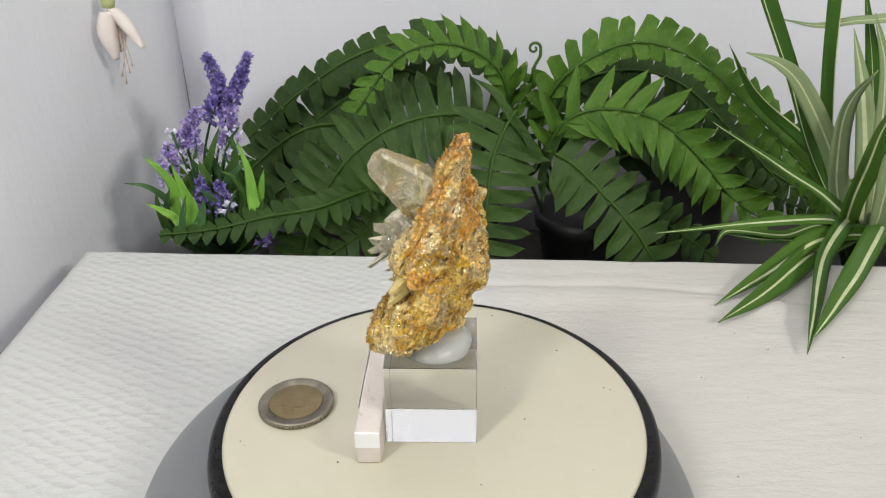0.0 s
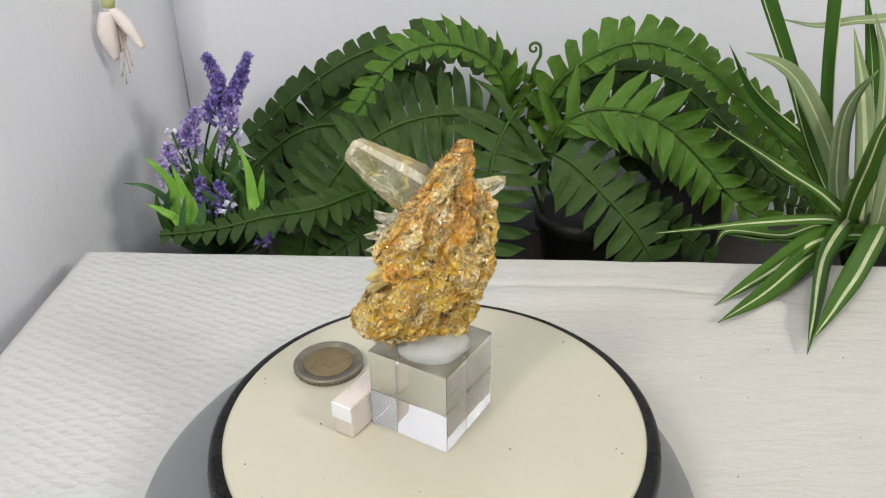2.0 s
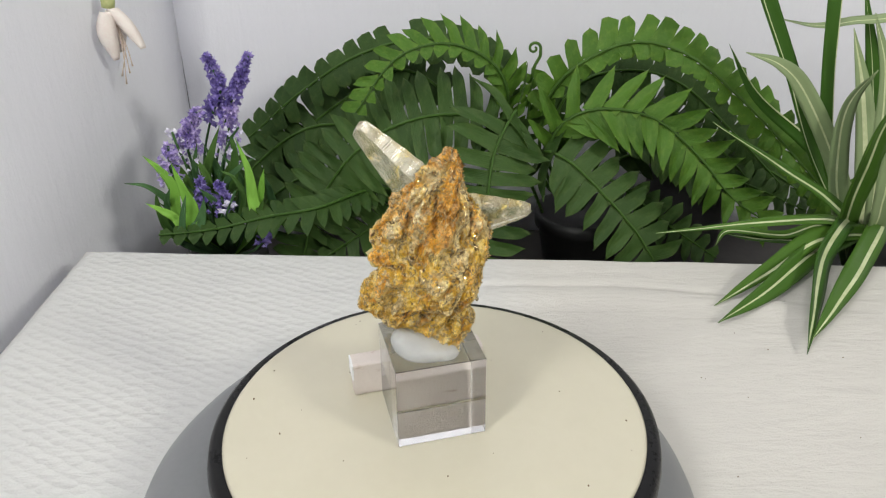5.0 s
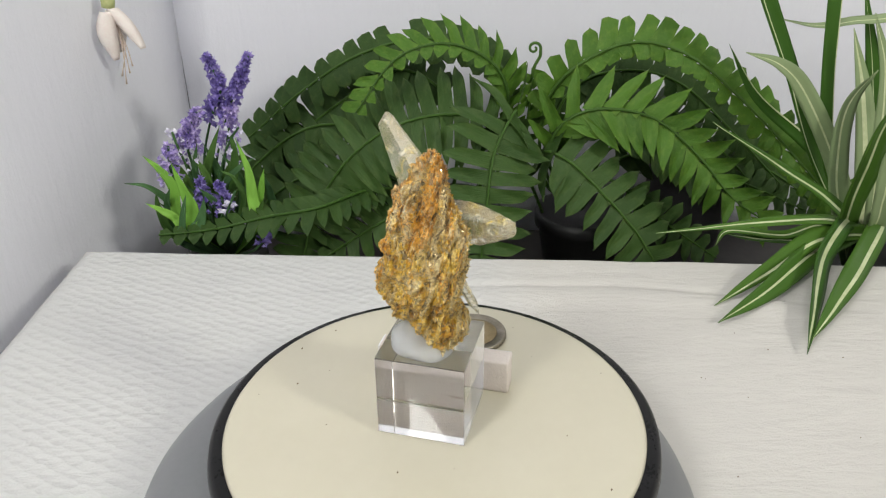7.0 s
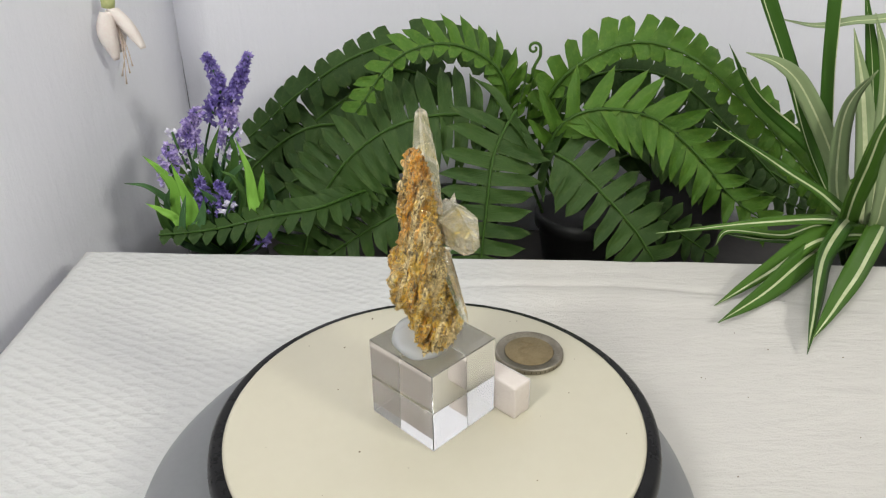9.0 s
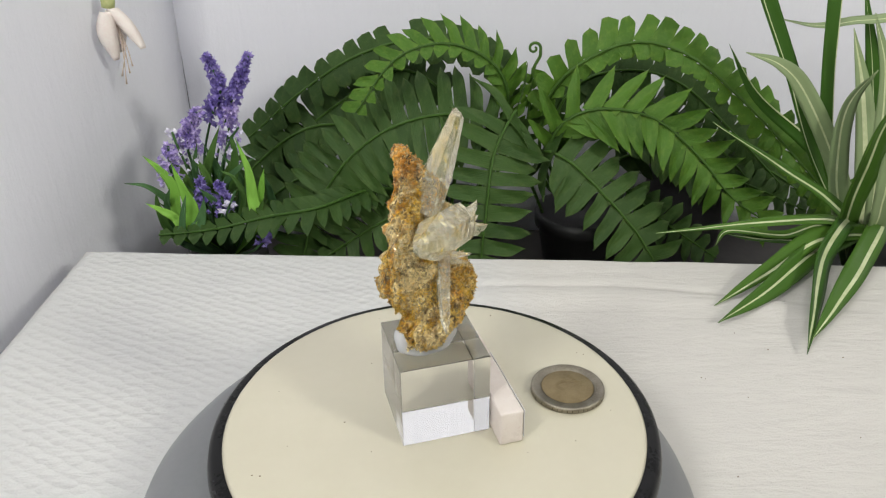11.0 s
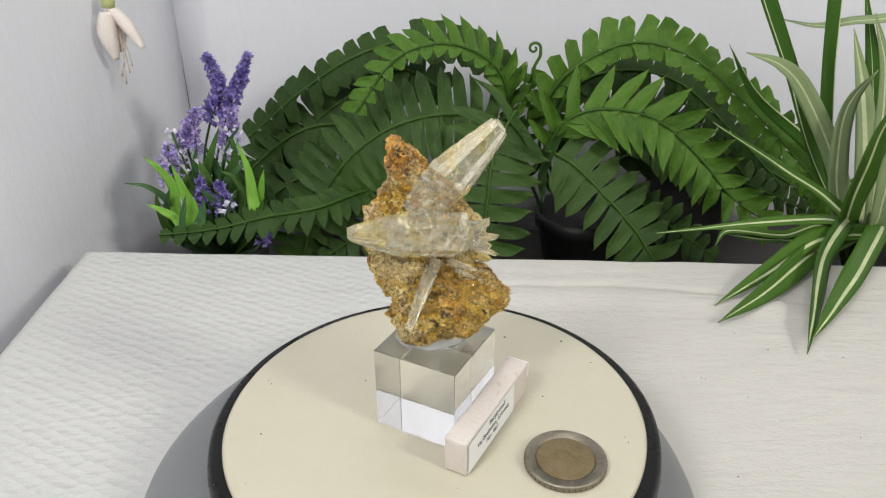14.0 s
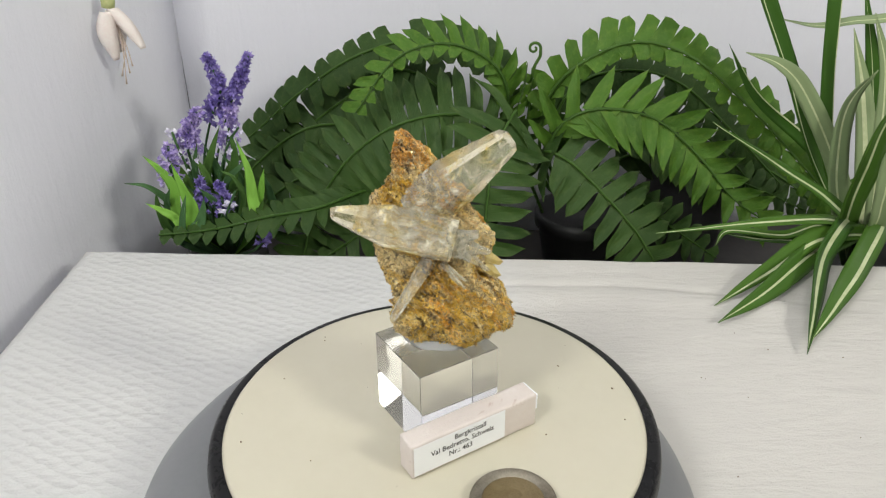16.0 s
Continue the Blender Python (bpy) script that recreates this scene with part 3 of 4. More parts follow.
        a.rotate(Matrix.Rotation(rng.uniform(0, 6.28), 3, lie))
        b, size = lie.cross(a), rng.uniform(0.06, 0.21) * 0.001
        o = fused.vertices[i].co + lie * 0.00008
        top = [flakes.verts.new(o + (a * math.cos(k * 1.257) + b * math.sin(k * 1.257)) * size * rng.uniform(0.7, 1.2)) for k in range(5)]
        foot = flakes.verts.new(o - lie * 0.00025)
        flakes.faces.new(top)
        for k in range(5):
            flakes.faces.new((top[(k + 1) % 5], top[k], foot))
    tagged(part("mica_glitter", flakes, MICA, spec, "tiny shining flakes of pale mica", False), kind="stuff")
    z = SPECIMEN_Z * 1000

    def point(base, tip, r0, r1, flat, wide, material=QUARTZ, cut=0.12, label="", hold=0.0):
        return crystal("quartz_crystal", (base[0], base[1], base[2] - z), (tip[0], tip[1], tip[2] - z), r0, r1, flat, wide, spec, material, cut, label, hold)

    point((-5.0, 0.3, 74.5), (23.2, 2.6, 99.0), 7.2, 3.6, 0.62, (-0.6, 0, 0.8), cut=0.04, hold=0.45, label="large clear quartz crystal with yellow stains")
    point((8.0, -5.4, 68.9), (-27.4, -11.2, 77.9), 7.0, 2.5, 0.88, (0.2, 0.1, 1), cut=0.05, hold=0.55, label="long tapered smoky quartz crystal")
    point((0.5, -3.5, 61.5), (-11.0, -10.6, 41.7), 2.7, 1.6, 0.8, (1, 0, 0), QUARTZ_SMALL, 0.16, "slender clear quartz crystal pointing down")
    # a tuft of stubby crystals at the thick end of the long one
    point((8.0, -5.5, 69.5), (16.2, -7.8, 73.4), 4.4, 2.2, 0.8, (0, 0, 1), QUARTZ_SMALL, 0.45, "stubby clear quartz crystal")
    point((10.0, -4.5, 67.5), (19.6, -6.2, 66.6), 3.4, 1.5, 0.85, (0, 0, 1), QUARTZ_SMALL, 0.4)
    point((10.5, -4.5, 65.5), (19.2, -7.2, 60.8), 2.6, 1.1, 0.8, (0, 0, 1), QUARTZ_SMALL, 0.4)
    point((9.0, -5.0, 67.0), (14.5, -12.0, 66.4), 4.6, 2.0, 0.8, (0, 0, 1), QUARTZ_SMALL, 0.5)
    point((4.0, -3.0, 59.5), (12.5, -7.6, 57.0), 1.7, 0.7, 0.7, (0, 0, 1), QUARTZ_SMALL, 0.3)
    point((6.0, -2.5, 56.5), (12.0, -6.8, 54.0), 1.3, 0.7, 0.7, (0, 0, 1), QUARTZ_SMALL, 0.3)
    point((15.0, 4.0, 57.5), (20.6, 3.4, 53.4), 2.6, 1.5, 0.9, (0, 0, 1), QUARTZ_YELLOW, 0.3, "yellow-stained quartz crystal at the edge")
    point((15.0, 4.0, 60.0), (21.2, 4.5, 57.6), 2.5, 1.4, 0.9, (0, 0, 1), QUARTZ_YELLOW, 0.3)
    # hot glue under the rock
    bm = bmesh.new()
    bmesh.ops.create_uvsphere(bm, u_segments=48, v_segments=20, radius=1)
    for v in bm.verts:
        w = 1 + 0.10 * noise.noise(v.co * 1.7)
        v.co = Vector((v.co.x * 0.0120 * w, v.co.y * 0.0095 * w, max(0.0001, 0.0060 * v.co.z * w + 0.0004)))
        v.co += Vector((0.0010, 0.0036, 0))
    part("glue", bm, GLUE, spec, "milky white blob of hot glue")
    return spec


acrylic_block = build_block()
label_block = build_label()
coin = build_coin()
specimen = build_specimen()


# ---- plants ----
def leaflet_mesh(name, tip, skew, droop, fold):
    """A fern leaflet of unit length and unit width with nearly even sides, folded along its midrib; tip is the share of its length that narrows, skew turns its point."""
    me = bpy.data.meshes.new(name)
    rows, verts, faces = 11, [], []
    for i in range(rows + 1):
        f = 1 - (1 - i / rows) ** 1.5
        w = 0.5 * (1.22 - 0.26 * min(1.0, f / 0.22)) * (1 + 0.05 * math.sin(5.5 * f))
        g = max(0.0, (f - 1 + tip) / tip)
        w *= max(0.03, 1 - g ** 1.7)
        z = -droop * f * f
        for s in (-1, -0.5, 0, 0.5, 1):
            y = s * w + skew * g * g * 0.5
            verts.append((f - 0.03 * abs(s) + 0.05 * s * skew * g, y, z + fold * w * abs(s) * min(1.0, 2.5 * f) + 0.014 * math.sin(9 * f + 3 * s)))
    for i in range(rows):
        for k in range(4):
            a = i * 5 + k
            faces.append((a, a + 5, a + 6, a + 1))
    me.from_pydata(verts, [], faces)
    me.polygons.foreach_set("use_smooth", [True] * len(me.polygons))
    return me


LEAFLETS = {}


def evenly(p, n):
    """n points at equal distances along the line p."""
    s = [0.0]
    for q, r in zip(p, p[1:]):
        s.append(s[-1] + (r - q).length)
    out, k = [], 0
    for i in range(n):
        d = s[-1] * i / (n - 1)
        while k < len(p) - 2 and s[k + 1] < d:
            k += 1
        out.append(p[k].lerp(p[k + 1], (d - s[k]) / max(1e-9, s[k + 1] - s[k])))
    return out


def leaflet(material, k):
    """Leaflets 0 to 3 are oblong, 4 to 7 cut off square, 8 to 11 drawn out to a point."""
    key = (material.name, k)
    if key not in LEAFLETS:
        tip, skew, droop, fold = ((0.34, 0.4, 0.08, 0.10), (0.28, 0.3, 0.14, 0.06), (0.40, 0.5, 0.05, 0.14), (0.30, 0.1, 0.18, 0.08),
                                  (0.10, 0.1, 0.10, 0.10), (0.16, 0.3, 0.16, 0.06), (0.08, 0.2, 0.06, 0.16), (0.22, 0.0, 0.20, 0.08),
                                  (0.62, 0.5, 0.08, 0.16), (0.52, 0.4, 0.16, 0.10), (0.68, 0.6, 0.05, 0.20), (0.56, 0.3, 0.12, 0.12))[k]
        LEAFLETS[key] = leaflet_mesh("leaflet", tip, skew, droop, fold)
        LEAFLETS[key].materials.append(material)
    return LEAFLETS[key]


def frond(plant, pts, spacing, length, face, material, bare=0.15, lean=0.35, taper=0.35, sides=(1, 1), seed=1, square=False, leans=None, points=False):
    """One fern frond: a thin midrib through pts with pairs of leaflets, whose upper side looks to face."""
    rng = random.Random(seed)
    p = evenly(curve_points(pts, 120), 40)
    run = sum((q - r).length for q, r in zip(p, p[1:])) * (1 - bare)
    pairs, width = max(4, round(run / spacing)), spacing * (1.04 if square else 0.90)
    bm = bmesh.new()
    sweep(bm, p, [0.0015 * (1 - 0.6 * i / 39) for i in range(40)], 6)
    rib = part("frond", bm, STEM, plant)
    face = Vector(face).normalized()
    for i in range(pairs):
        f = bare + (1 - bare) * (i + 0.5) / pairs
        k = f * 39
        j = min(int(k), 38)
        q = p[j].lerp(p[j + 1], k - j)
        t = (p[min(j + 2, 39)] - p[max(j - 1, 0)]).normalized()
        side = t.cross(face).normalized()
        up = side.cross(t).normalized()
        g = (i + 0.5) / pairs
        size = length * min(1.0, 0.55 + 2.2 * g) * (1 - (1 - taper) * max(0.0, (g - 0.45) / 0.55) ** 1.5)
        for s, share in ((1, sides[0]), (-1, sides[1])):
            if share <= 0 or rng.random() < 0.02:
                continue
            ln = (leans[0 if s > 0 else 1] if leans else lean) + rng.uniform(-0.06, 0.06) + 0.3 * max(0.0, g - 0.6)
            d = (side * s * math.cos(ln) + t * math.sin(ln) + up * rng.uniform(-0.10, 0.02)).normalized()
            w = d.cross(up).normalized()
            n = w.cross(d)
            n.rotate(Matrix.Rotation(rng.uniform(-0.22, 0.22), 3, d))
            w = n.cross(d)
            L, W = size * share * rng.uniform(0.9, 1.1), width * math.cos(ln) ** 0.6 * rng.uniform(0.9, 1.1) * (0.75 + 0.25 * min(1.0, size / length))
            m = Matrix((d * L, w * W, n * L)).transposed().to_4x4()
            ob = new("leaflet", leaflet(material, rng.randrange(4) + (4 if square else 8 if points else 0)))
            ob.parent = rib
            ob.matrix_basis = Matrix.Translation(q - up * 0.0012 - d * 0.0003) @ m
    return rib


def pot(name, x, y, r, height, material, label, group="plant pots"):
    bm = lathe([(0, 0), (r * 0.78, 0), (r * 0.80, 0.002), (r * 0.97, height - 0.012), (r * 1.06, height - 0.011), (r * 1.07, height), (r * 0.98, height), (r * 0.94, height - 0.010), (0, height - 0.012)], 48)
    ob = part(name, bm, material)
    ob.location = (x, y, DESK_Z)
    return tagged(ob, label, "pot", group)


FACE = (0.0, -0.8, 0.6)
HIGH = (0.0, -0.45, 0.9)
pot("plant_pot", 0.015, 0.325, 0.036, 0.062, POT_BLACK, "black plastic pot behind the fern fronds")
pot("plant_pot", 0.118, 0.335, 0.034, 0.050, POT_BLACK, "black plastic pot behind the fern fronds")
pot("plant_pot", 0.205, 0.352, 0.034, 0.088, POT_GREY, "dark grey rounded pot between the ferns")
pot("plant_pot", 0.285, 0.245, 0.030, 0.056, POT_BLACK, "small black pot behind the table edge")
pot("plant_pot", -0.146, 0.285, 0.026, 0.050, POT_BLACK, "small black pot behind the table corner")

fern_a = thing("fern", "artificial sword fern with dark green arching fronds in a pot", "fern", (0.015, 0.325, -0.078), "ferns")
fern_b = thing("fern", "artificial sword fern with bright green arching fronds in a pot", "fern", (0.118, 0.335, -0.078), "ferns")


def local(plant, pts):
    return [Vector(q) - plant.location for q in pts]


A0, B0 = (0.015, 0.325, -0.080), (0.118, 0.335, -0.080)
frond(fern_a, local(fern_a, [A0, (0.050, 0.300, -0.030), (0.053, 0.284, 0.023), (0.041, 0.278, 0.050), (0.012, 0.272, 0.064), (-0.020, 0.266, 0.056), (-0.046, 0.260, 0.024)]), 0.0098, 0.023, FACE, FERN_BRIGHT, 0.36, 0.55, 0.6, (1, 0.45), seed=2)
frond(fern_a, local(fern_a, [A0, (0.055, 0.315, -0.020), (0.051, 0.314, 0.037), (0.005, 0.318, 0.057), (-0.045, 0.322, 0.047), (-0.091, 0.326, 0.019), (-0.132, 0.330, -0.015)]), 0.0118, 0.0165, FACE, FERN_DARK, 0.30, 0.25, 0.9, square=True, seed=3)
frond(fern_a, local(fern_a, [A0, (0.045, 0.300, -0.030), (0.050, 0.282, 0.008), (0.012, 0.274, 0.018), (-0.023, 0.272, 0.011), (-0.049, 0.271, -0.006), (-0.067, 0.270, -0.027), (-0.081, 0.270, -0.052), (-0.091, 0.270, -0.086)]), 0.0104, 0.036, FACE, FERN, 0.30, 0.04, 0.75, seed=4)
frond(fern_a, local(fern_a, [A0, (0.050, 0.290, -0.020), (0.056, 0.266, 0.022), (0.041, 0.247, 0.001), (0.036, 0.236, -0.029), (0.031, 0.225, -0.072)]), 0.0106, 0.0355, (0.1, -0.9, 0.35), FERN, 0.40, -0.02, 0.85, seed=5)
frond(fern_a, local(fern_a, [A0, (0.010, 0.290, -0.045), (-0.001, 0.270, -0.039), (-0.028, 0.267, -0.052), (-0.052, 0.263, -0.065), (-0.076, 0.260, -0.080)]), 0.0104, 0.026, FACE, FERN, 0.30, 0.35, seed=6)
frond(fern_a, local(fern_a, [A0, (-0.030, 0.280, -0.036), (-0.071, 0.232, -0.028), (-0.102, 0.229, -0.032), (-0.135, 0.224, -0.0375), (-0.168, 0.219, -0.0385)]), 0.0090, 0.017, (0, -0.65, 0.75), FERN_DARK, 0.18, 0.5, seed=7)
frond(fern_a, local(fern_a, [A0, (0.020, 0.325, 0.000), (-0.015, 0.330, 0.033), (-0.056, 0.330, 0.015), (-0.090, 0.330, -0.010), (-0.123, 0.330, -0.045), (-0.155, 0.330, -0.086)]), 0.0110, 0.031, FACE, FERN_DARK, 0.30, 0.15, square=True, seed=8)
frond(fern_a, local(fern_a, [A0, (-0.030, 0.310, -0.040), (-0.075, 0.300, -0.030), (-0.110, 0.295, -0.045), (-0.140, 0.290, -0.075)]), 0.0104, 0.026, FACE, FERN_DARK, 0.28, 0.3, seed=10)

frond(fern_b, local(fern_b, [B0, (0.084, 0.305, -0.045), (0.077, 0.296, 0.003), (0.090, 0.291, 0.037), (0.128, 0.287, 0.059), (0.167, 0.283, 0.052), (0.209, 0.279, 0.020), (0.254, 0.274, -0.023), (0.294, 0.270, -0.065)]), 0.0112, 0.0205, (0.15, -0.85, 0.5), FERN_BRIGHT, 0.26, 0.34, 2.0, (0.55, 1), square=True, seed=12)
frond(fern_b, local(fern_b, [B0, (0.090, 0.330, -0.040), (0.099, 0.330, 0.012), (0.134, 0.330, 0.030), (0.179, 0.330, 0.021), (0.226, 0.330, -0.018), (0.271, 0.330, -0.062)]), 0.0112, 0.019, FACE, FERN_DARK, 0.25, 0.25, 1.0, (0.8, 1), square=True, seed=13)
frond(fern_b, local(fern_b, [B0, (0.085, 0.300, -0.040), (0.081, 0.276, -0.004), (0.091, 0.272, 0.014), (0.113, 0.267, 0.022), (0.144, 0.260, 0.017), (0.173, 0.253, -0.006), (0.197, 0.247, -0.033), (0.221, 0.240, -0.049)]), 0.0128, 0.037, (0.1, -0.85, 0.55), FERN_BRIGHT, 0.30, 0.42, 0.6, (0.88, 1), leans=(0.40, 0.66), points=True, seed=14)
frond(fern_b, local(fern_b, [B0, (0.085, 0.300, -0.030), (0.077, 0.272, -0.008), (0.093, 0.263, -0.013), (0.115, 0.255, -0.033), (0.137, 0.247, -0.057), (0.150, 0.240, -0.077)]), 0.0122, 0.031, (0.15, -0.9, 0.4), FERN, 0.36, 0.12, 0.85, seed=15)
frond(fern_b, local(fern_b, [B0, (0.130, 0.325, -0.030), (0.161, 0.320, -0.020), (0.204, 0.317, -0.041), (0.244, 0.313, -0.056), (0.284, 0.310, -0.074)]), 0.0104, 0.026, FACE, FERN, 0.30, 0.3, seed=16)
frond(fern_b, local(fern_b, [B0, (0.130, 0.320, -0.050), (0.142, 0.300, -0.050), (0.171, 0.290, -0.072), (0.208, 0.280, -0.096)]), 0.0104, 0.022, FACE, FERN, 0.35, 0.3, seed=17)

frond(fern_b, local(fern_b, [B0, (0.105, 0.330, -0.020), (0.130, 0.328, 0.008), (0.170, 0.325, 0.004), (0.215, 0.320, -0.028), (0.255, 0.316, -0.070)]), 0.0104, 0.030, HIGH, FERN_DARK, 0.2, 0.3, seed=18)
frond(fern_b, local(fern_b, [B0, (0.140, 0.342, -0.045), (0.200, 0.340, -0.030), (0.260, 0.332, -0.050), (0.310, 0.325, -0.085)]), 0.0104, 0.032, FACE, FERN_DARK, 0.2, 0.3, seed=19)
frond(fern_a, local(fern_a, [A0, (-0.030, 0.330, -0.020), (-0.080, 0.325, -0.005), (-0.125, 0.318, -0.030), (-0.155, 0.312, -0.070)]), 0.0104, 0.028, FACE, FERN_DARK, 0.2, 0.3, seed=20)


def build_curl():
    """A young frond, still rolled up at its end."""
    pts = [(0.085, 0.320, -0.075), (0.068, 0.302, -0.028), (0.069, 0.300, 0.014), (0.069, 0.300, 0.029), (0.071, 0.300, 0.041), (0.0745, 0.300, 0.048)]
    for k in range(14):
        a, r = radians(-20 + 34 * k), 0.0045 * (1 - k / 16)
        pts.append((0.0705 + r * math.cos(a), 0.300, 0.0535 + r * math.sin(a)))
    p = curve_points(local(fern_b, pts), 90)
    bm = bmesh.new()
    sweep(bm, p, [0.0012 * (1 - 0.4 * i / 89) for i in range(90)], 8)
    rib = part("young_frond", bm, STEM, fern_b, "bright green curled fern shoot")
    rng = random.Random(4)
    for k in range(7):
        ob = new("leaflet", leaflet(FERN_BRIGHT, k % 4))
        ob.parent = rib
        q = Vector((0.069, 0.2995, 0.012 + 0.0042 * k)) - fern_b.location
        ob.matrix_basis = Matrix.Translation(q) @ pose(0, 0, 0, 90, rng.uniform(-40, 10), 180 * (k % 2)) @ Matrix.Diagonal((0.009, 0.006, 0.009, 1))


build_curl()


def strap(plant, pts, width, materials, face=(0, -0.7, 0.7), fold=0.25, tip=0.9, stripe=0.20, shift=0.0):
    """A long leaf with a pale stripe along its middle, swept through pts."""
    p = curve_points(pts, 36)
    bm = bmesh.new()
    face = Vector(face).normalized()
    across = (-1, -0.55, shift - stripe * 0.75, shift + stripe * 0.75, 0.55, 1) if abs(shift) < 0.5 else (-1, -0.5, 0, 0.5, shift - stripe, 1) if shift > 0 else (-1, shift, shift + stripe, 0, 0.5, 1)
    rows = []
    for i, q in enumerate(p):
        f = i / 35
        t = (p[min(i + 1, 35)] - p[max(i - 1, 0)]).normalized()
        side = t.cross(face).normalized()
        up = side.cross(t)
        w = 0.5 * width * min(1.0, 0.5 + 2.5 * f) * (1.0 if f < 1 - tip * 0.55 else max(0.03, 1 - ((f - (1 - tip * 0.55)) / (tip * 0.55)) ** 1.8))
        ring = []
        for s in across:
            ring.append(bm.verts.new(q + side * s * w + up * (abs(s) * fold * w + 0.00025 * math.sin(f * 25 + s * 2))))
        for s in across[::-1]:
            ring.append(bm.verts.new(q + side * s * w * 0.98 + up * (abs(s) * fold * w - 0.0003)))
        rows.append(ring)
    n = len(across) * 2
    band = 2 if abs(shift) < 0.5 else 4 if shift > 0 else 1
    for a, b in zip(rows, rows[1:]):
        for k in range(n):
            j = (k + 1) % n
            fc = bm.faces.new((a[k], a[j], b[j], b[k]))
            fc.material_index = 1 if k in (band, 10 - band) else 0
    bm.faces.new(rows[0][::-1])
    bm.faces.new(rows[-1])
    bmesh.ops.recalc_face_normals(bm, faces=bm.faces)
    return part("leaf", bm, materials, plant)


spider = thing("spider_plant", "artificial spider plant with striped strap leaves spilling over the table", "plant", (0.285, 0.245, -0.084))
ROOT = (0.283, 0.243, -0.086)
G, P = [STRAP, STRIPE], [STRAP_PALE, STRIPE]


def spider_leaf(pts, width, materials, **kw):
    return strap(spider, local(spider, [ROOT, *pts]), width, materials, **kw)


spider_leaf([(0.278, 0.215, -0.060), (0.250, 0.199, -0.032), (0.219, 0.182, -0.019), (0.172, 0.166, -0.013), (0.118, 0.150, -0.009)], 0.0095, G, face=(0, -0.3, 0.95), shift=0.15)
spider_leaf([(0.267, 0.200, -0.040), (0.220, 0.175, -0.026), (0.180, 0.150, -0.034), (0.144, 0.123, -0.0375)], 0.0115, G, face=(0.3, -0.5, 0.8), shift=-0.3)
spider_leaf([(0.258, 0.200, -0.036), (0.217, 0.170, -0.032), (0.173, 0.130, -0.034), (0.140, 0.1065, -0.037)], 0.0140, G, face=(0.3, -0.6, 0.75), stripe=0.14)
spider_leaf([(0.250, 0.200, -0.028), (0.216, 0.160, -0.030), (0.1915, 0.116, -0.033), (0.172, 0.079, -0.037)], 0.0115, G, face=(0.5, -0.5, 0.7), stripe=0.3)
spider_leaf([(0.268, 0.200, -0.030), (0.234, 0.155, -0.030), (0.205, 0.1205, -0.033), (0.178, 0.0886, -0.036)], 0.0135, G, face=(0.2, -0.6, 0.75), shift=-0.35)
spider_leaf([(0.265, 0.210, -0.045), (0.241, 0.210, -0.020), (0.206, 0.210, 0.003), (0.162, 0.210, 0.031)], 0.0085, G, face=(-0.3, -0.5, 0.8), stripe=0.25)
spider_leaf([(0.268, 0.230, -0.047), (0.242, 0.220, 0.004), (0.210, 0.210, 0.049), (0.189, 0.200, 0.066), (0.166, 0.190, 0.075)], 0.0115, P, face=(-0.4, -0.7, 0.5), stripe=0.12)
spider_leaf([(0.274, 0.240, -0.052), (0.250, 0.240, -0.004), (0.239, 0.240, 0.043), (0.231, 0.240, 0.101), (0.229, 0.242, 0.130)], 0.0088, G, face=(0.1, -1, 0.1), stripe=0.02, shift=0.9, tip=0.4)
spider_leaf([(0.281, 0.250, -0.061), (0.246, 0.250, -0.004), (0.221, 0.250, 0.048), (0.194, 0.250, 0.100), (0.188, 0.250, 0.120)], 0.0100, G, face=(0.2, -1, 0.2), stripe=0.15, shift=-0.6, tip=0.4)
spider_leaf([(0.245, 0.195, -0.027), (0.237, 0.177, 0.011), (0.233, 0.163, 0.045), (0.234, 0.150, 0.068)], 0.0150, G, face=(0.1, -1, 0.2), stripe=0.14)
spider_leaf([(0.258, 0.220, -0.042), (0.242, 0.213, -0.001), (0.236, 0.207, 0.039), (0.244, 0.200, 0.062)], 0.0130, P, face=(0.1, -1, 0.2), stripe=0.14)
spider_leaf([(0.271, 0.220, -0.050), (0.265, 0.223, -0.005), (0.255, 0.227, 0.040), (0.242, 0.230, 0.078)], 0.0140, P, face=(0, -1, 0.1), stripe=0.3)
spider_leaf([(0.259, 0.190, -0.029), (0.247, 0.170, -0.000), (0.239, 0.160, 0.030), (0.243, 0.150, 0.045)], 0.0150, P, face=(0, -1, 0.2), stripe=0.1)
spider_leaf([(0.300, 0.240, 0.020), (0.285, 0.240, 0.075), (0.257, 0.247, 0.079), (0.234, 0.253, 0.075), (0.212, 0.260, 0.078)], 0.0070, P, face=(0, -0.6, 0.8), stripe=0.1)
spider_leaf([(0.289, 0.240, -0.052), (0.281, 0.247, 0.004), (0.272, 0.253, 0.049), (0.259, 0.260, 0.098)], 0.0140, G, face=(0, -1, 0.1), stripe=0.05)
spider_leaf([(0.266, 0.205, -0.040), (0.253, 0.197, 0.023), (0.244, 0.193, 0.062), (0.229, 0.190, 0.094)], 0.0120, P, face=(0.2, -1, 0.1), stripe=0.15)
spider_leaf([(0.245, 0.215, -0.040), (0.216, 0.209, -0.042), (0.181, 0.205, -0.036), (0.173, 0.204, -0.046)], 0.0060, G, face=(0, -0.5, 0.8), stripe=0.2)
spider_leaf([(0.303, 0.270, -0.060), (0.257, 0.270, -0.011), (0.212, 0.270, 0.026), (0.188, 0.270, 0.061)], 0.0080, G, face=(-0.4, -0.8, 0.4), stripe=0.05, shift=0.8)
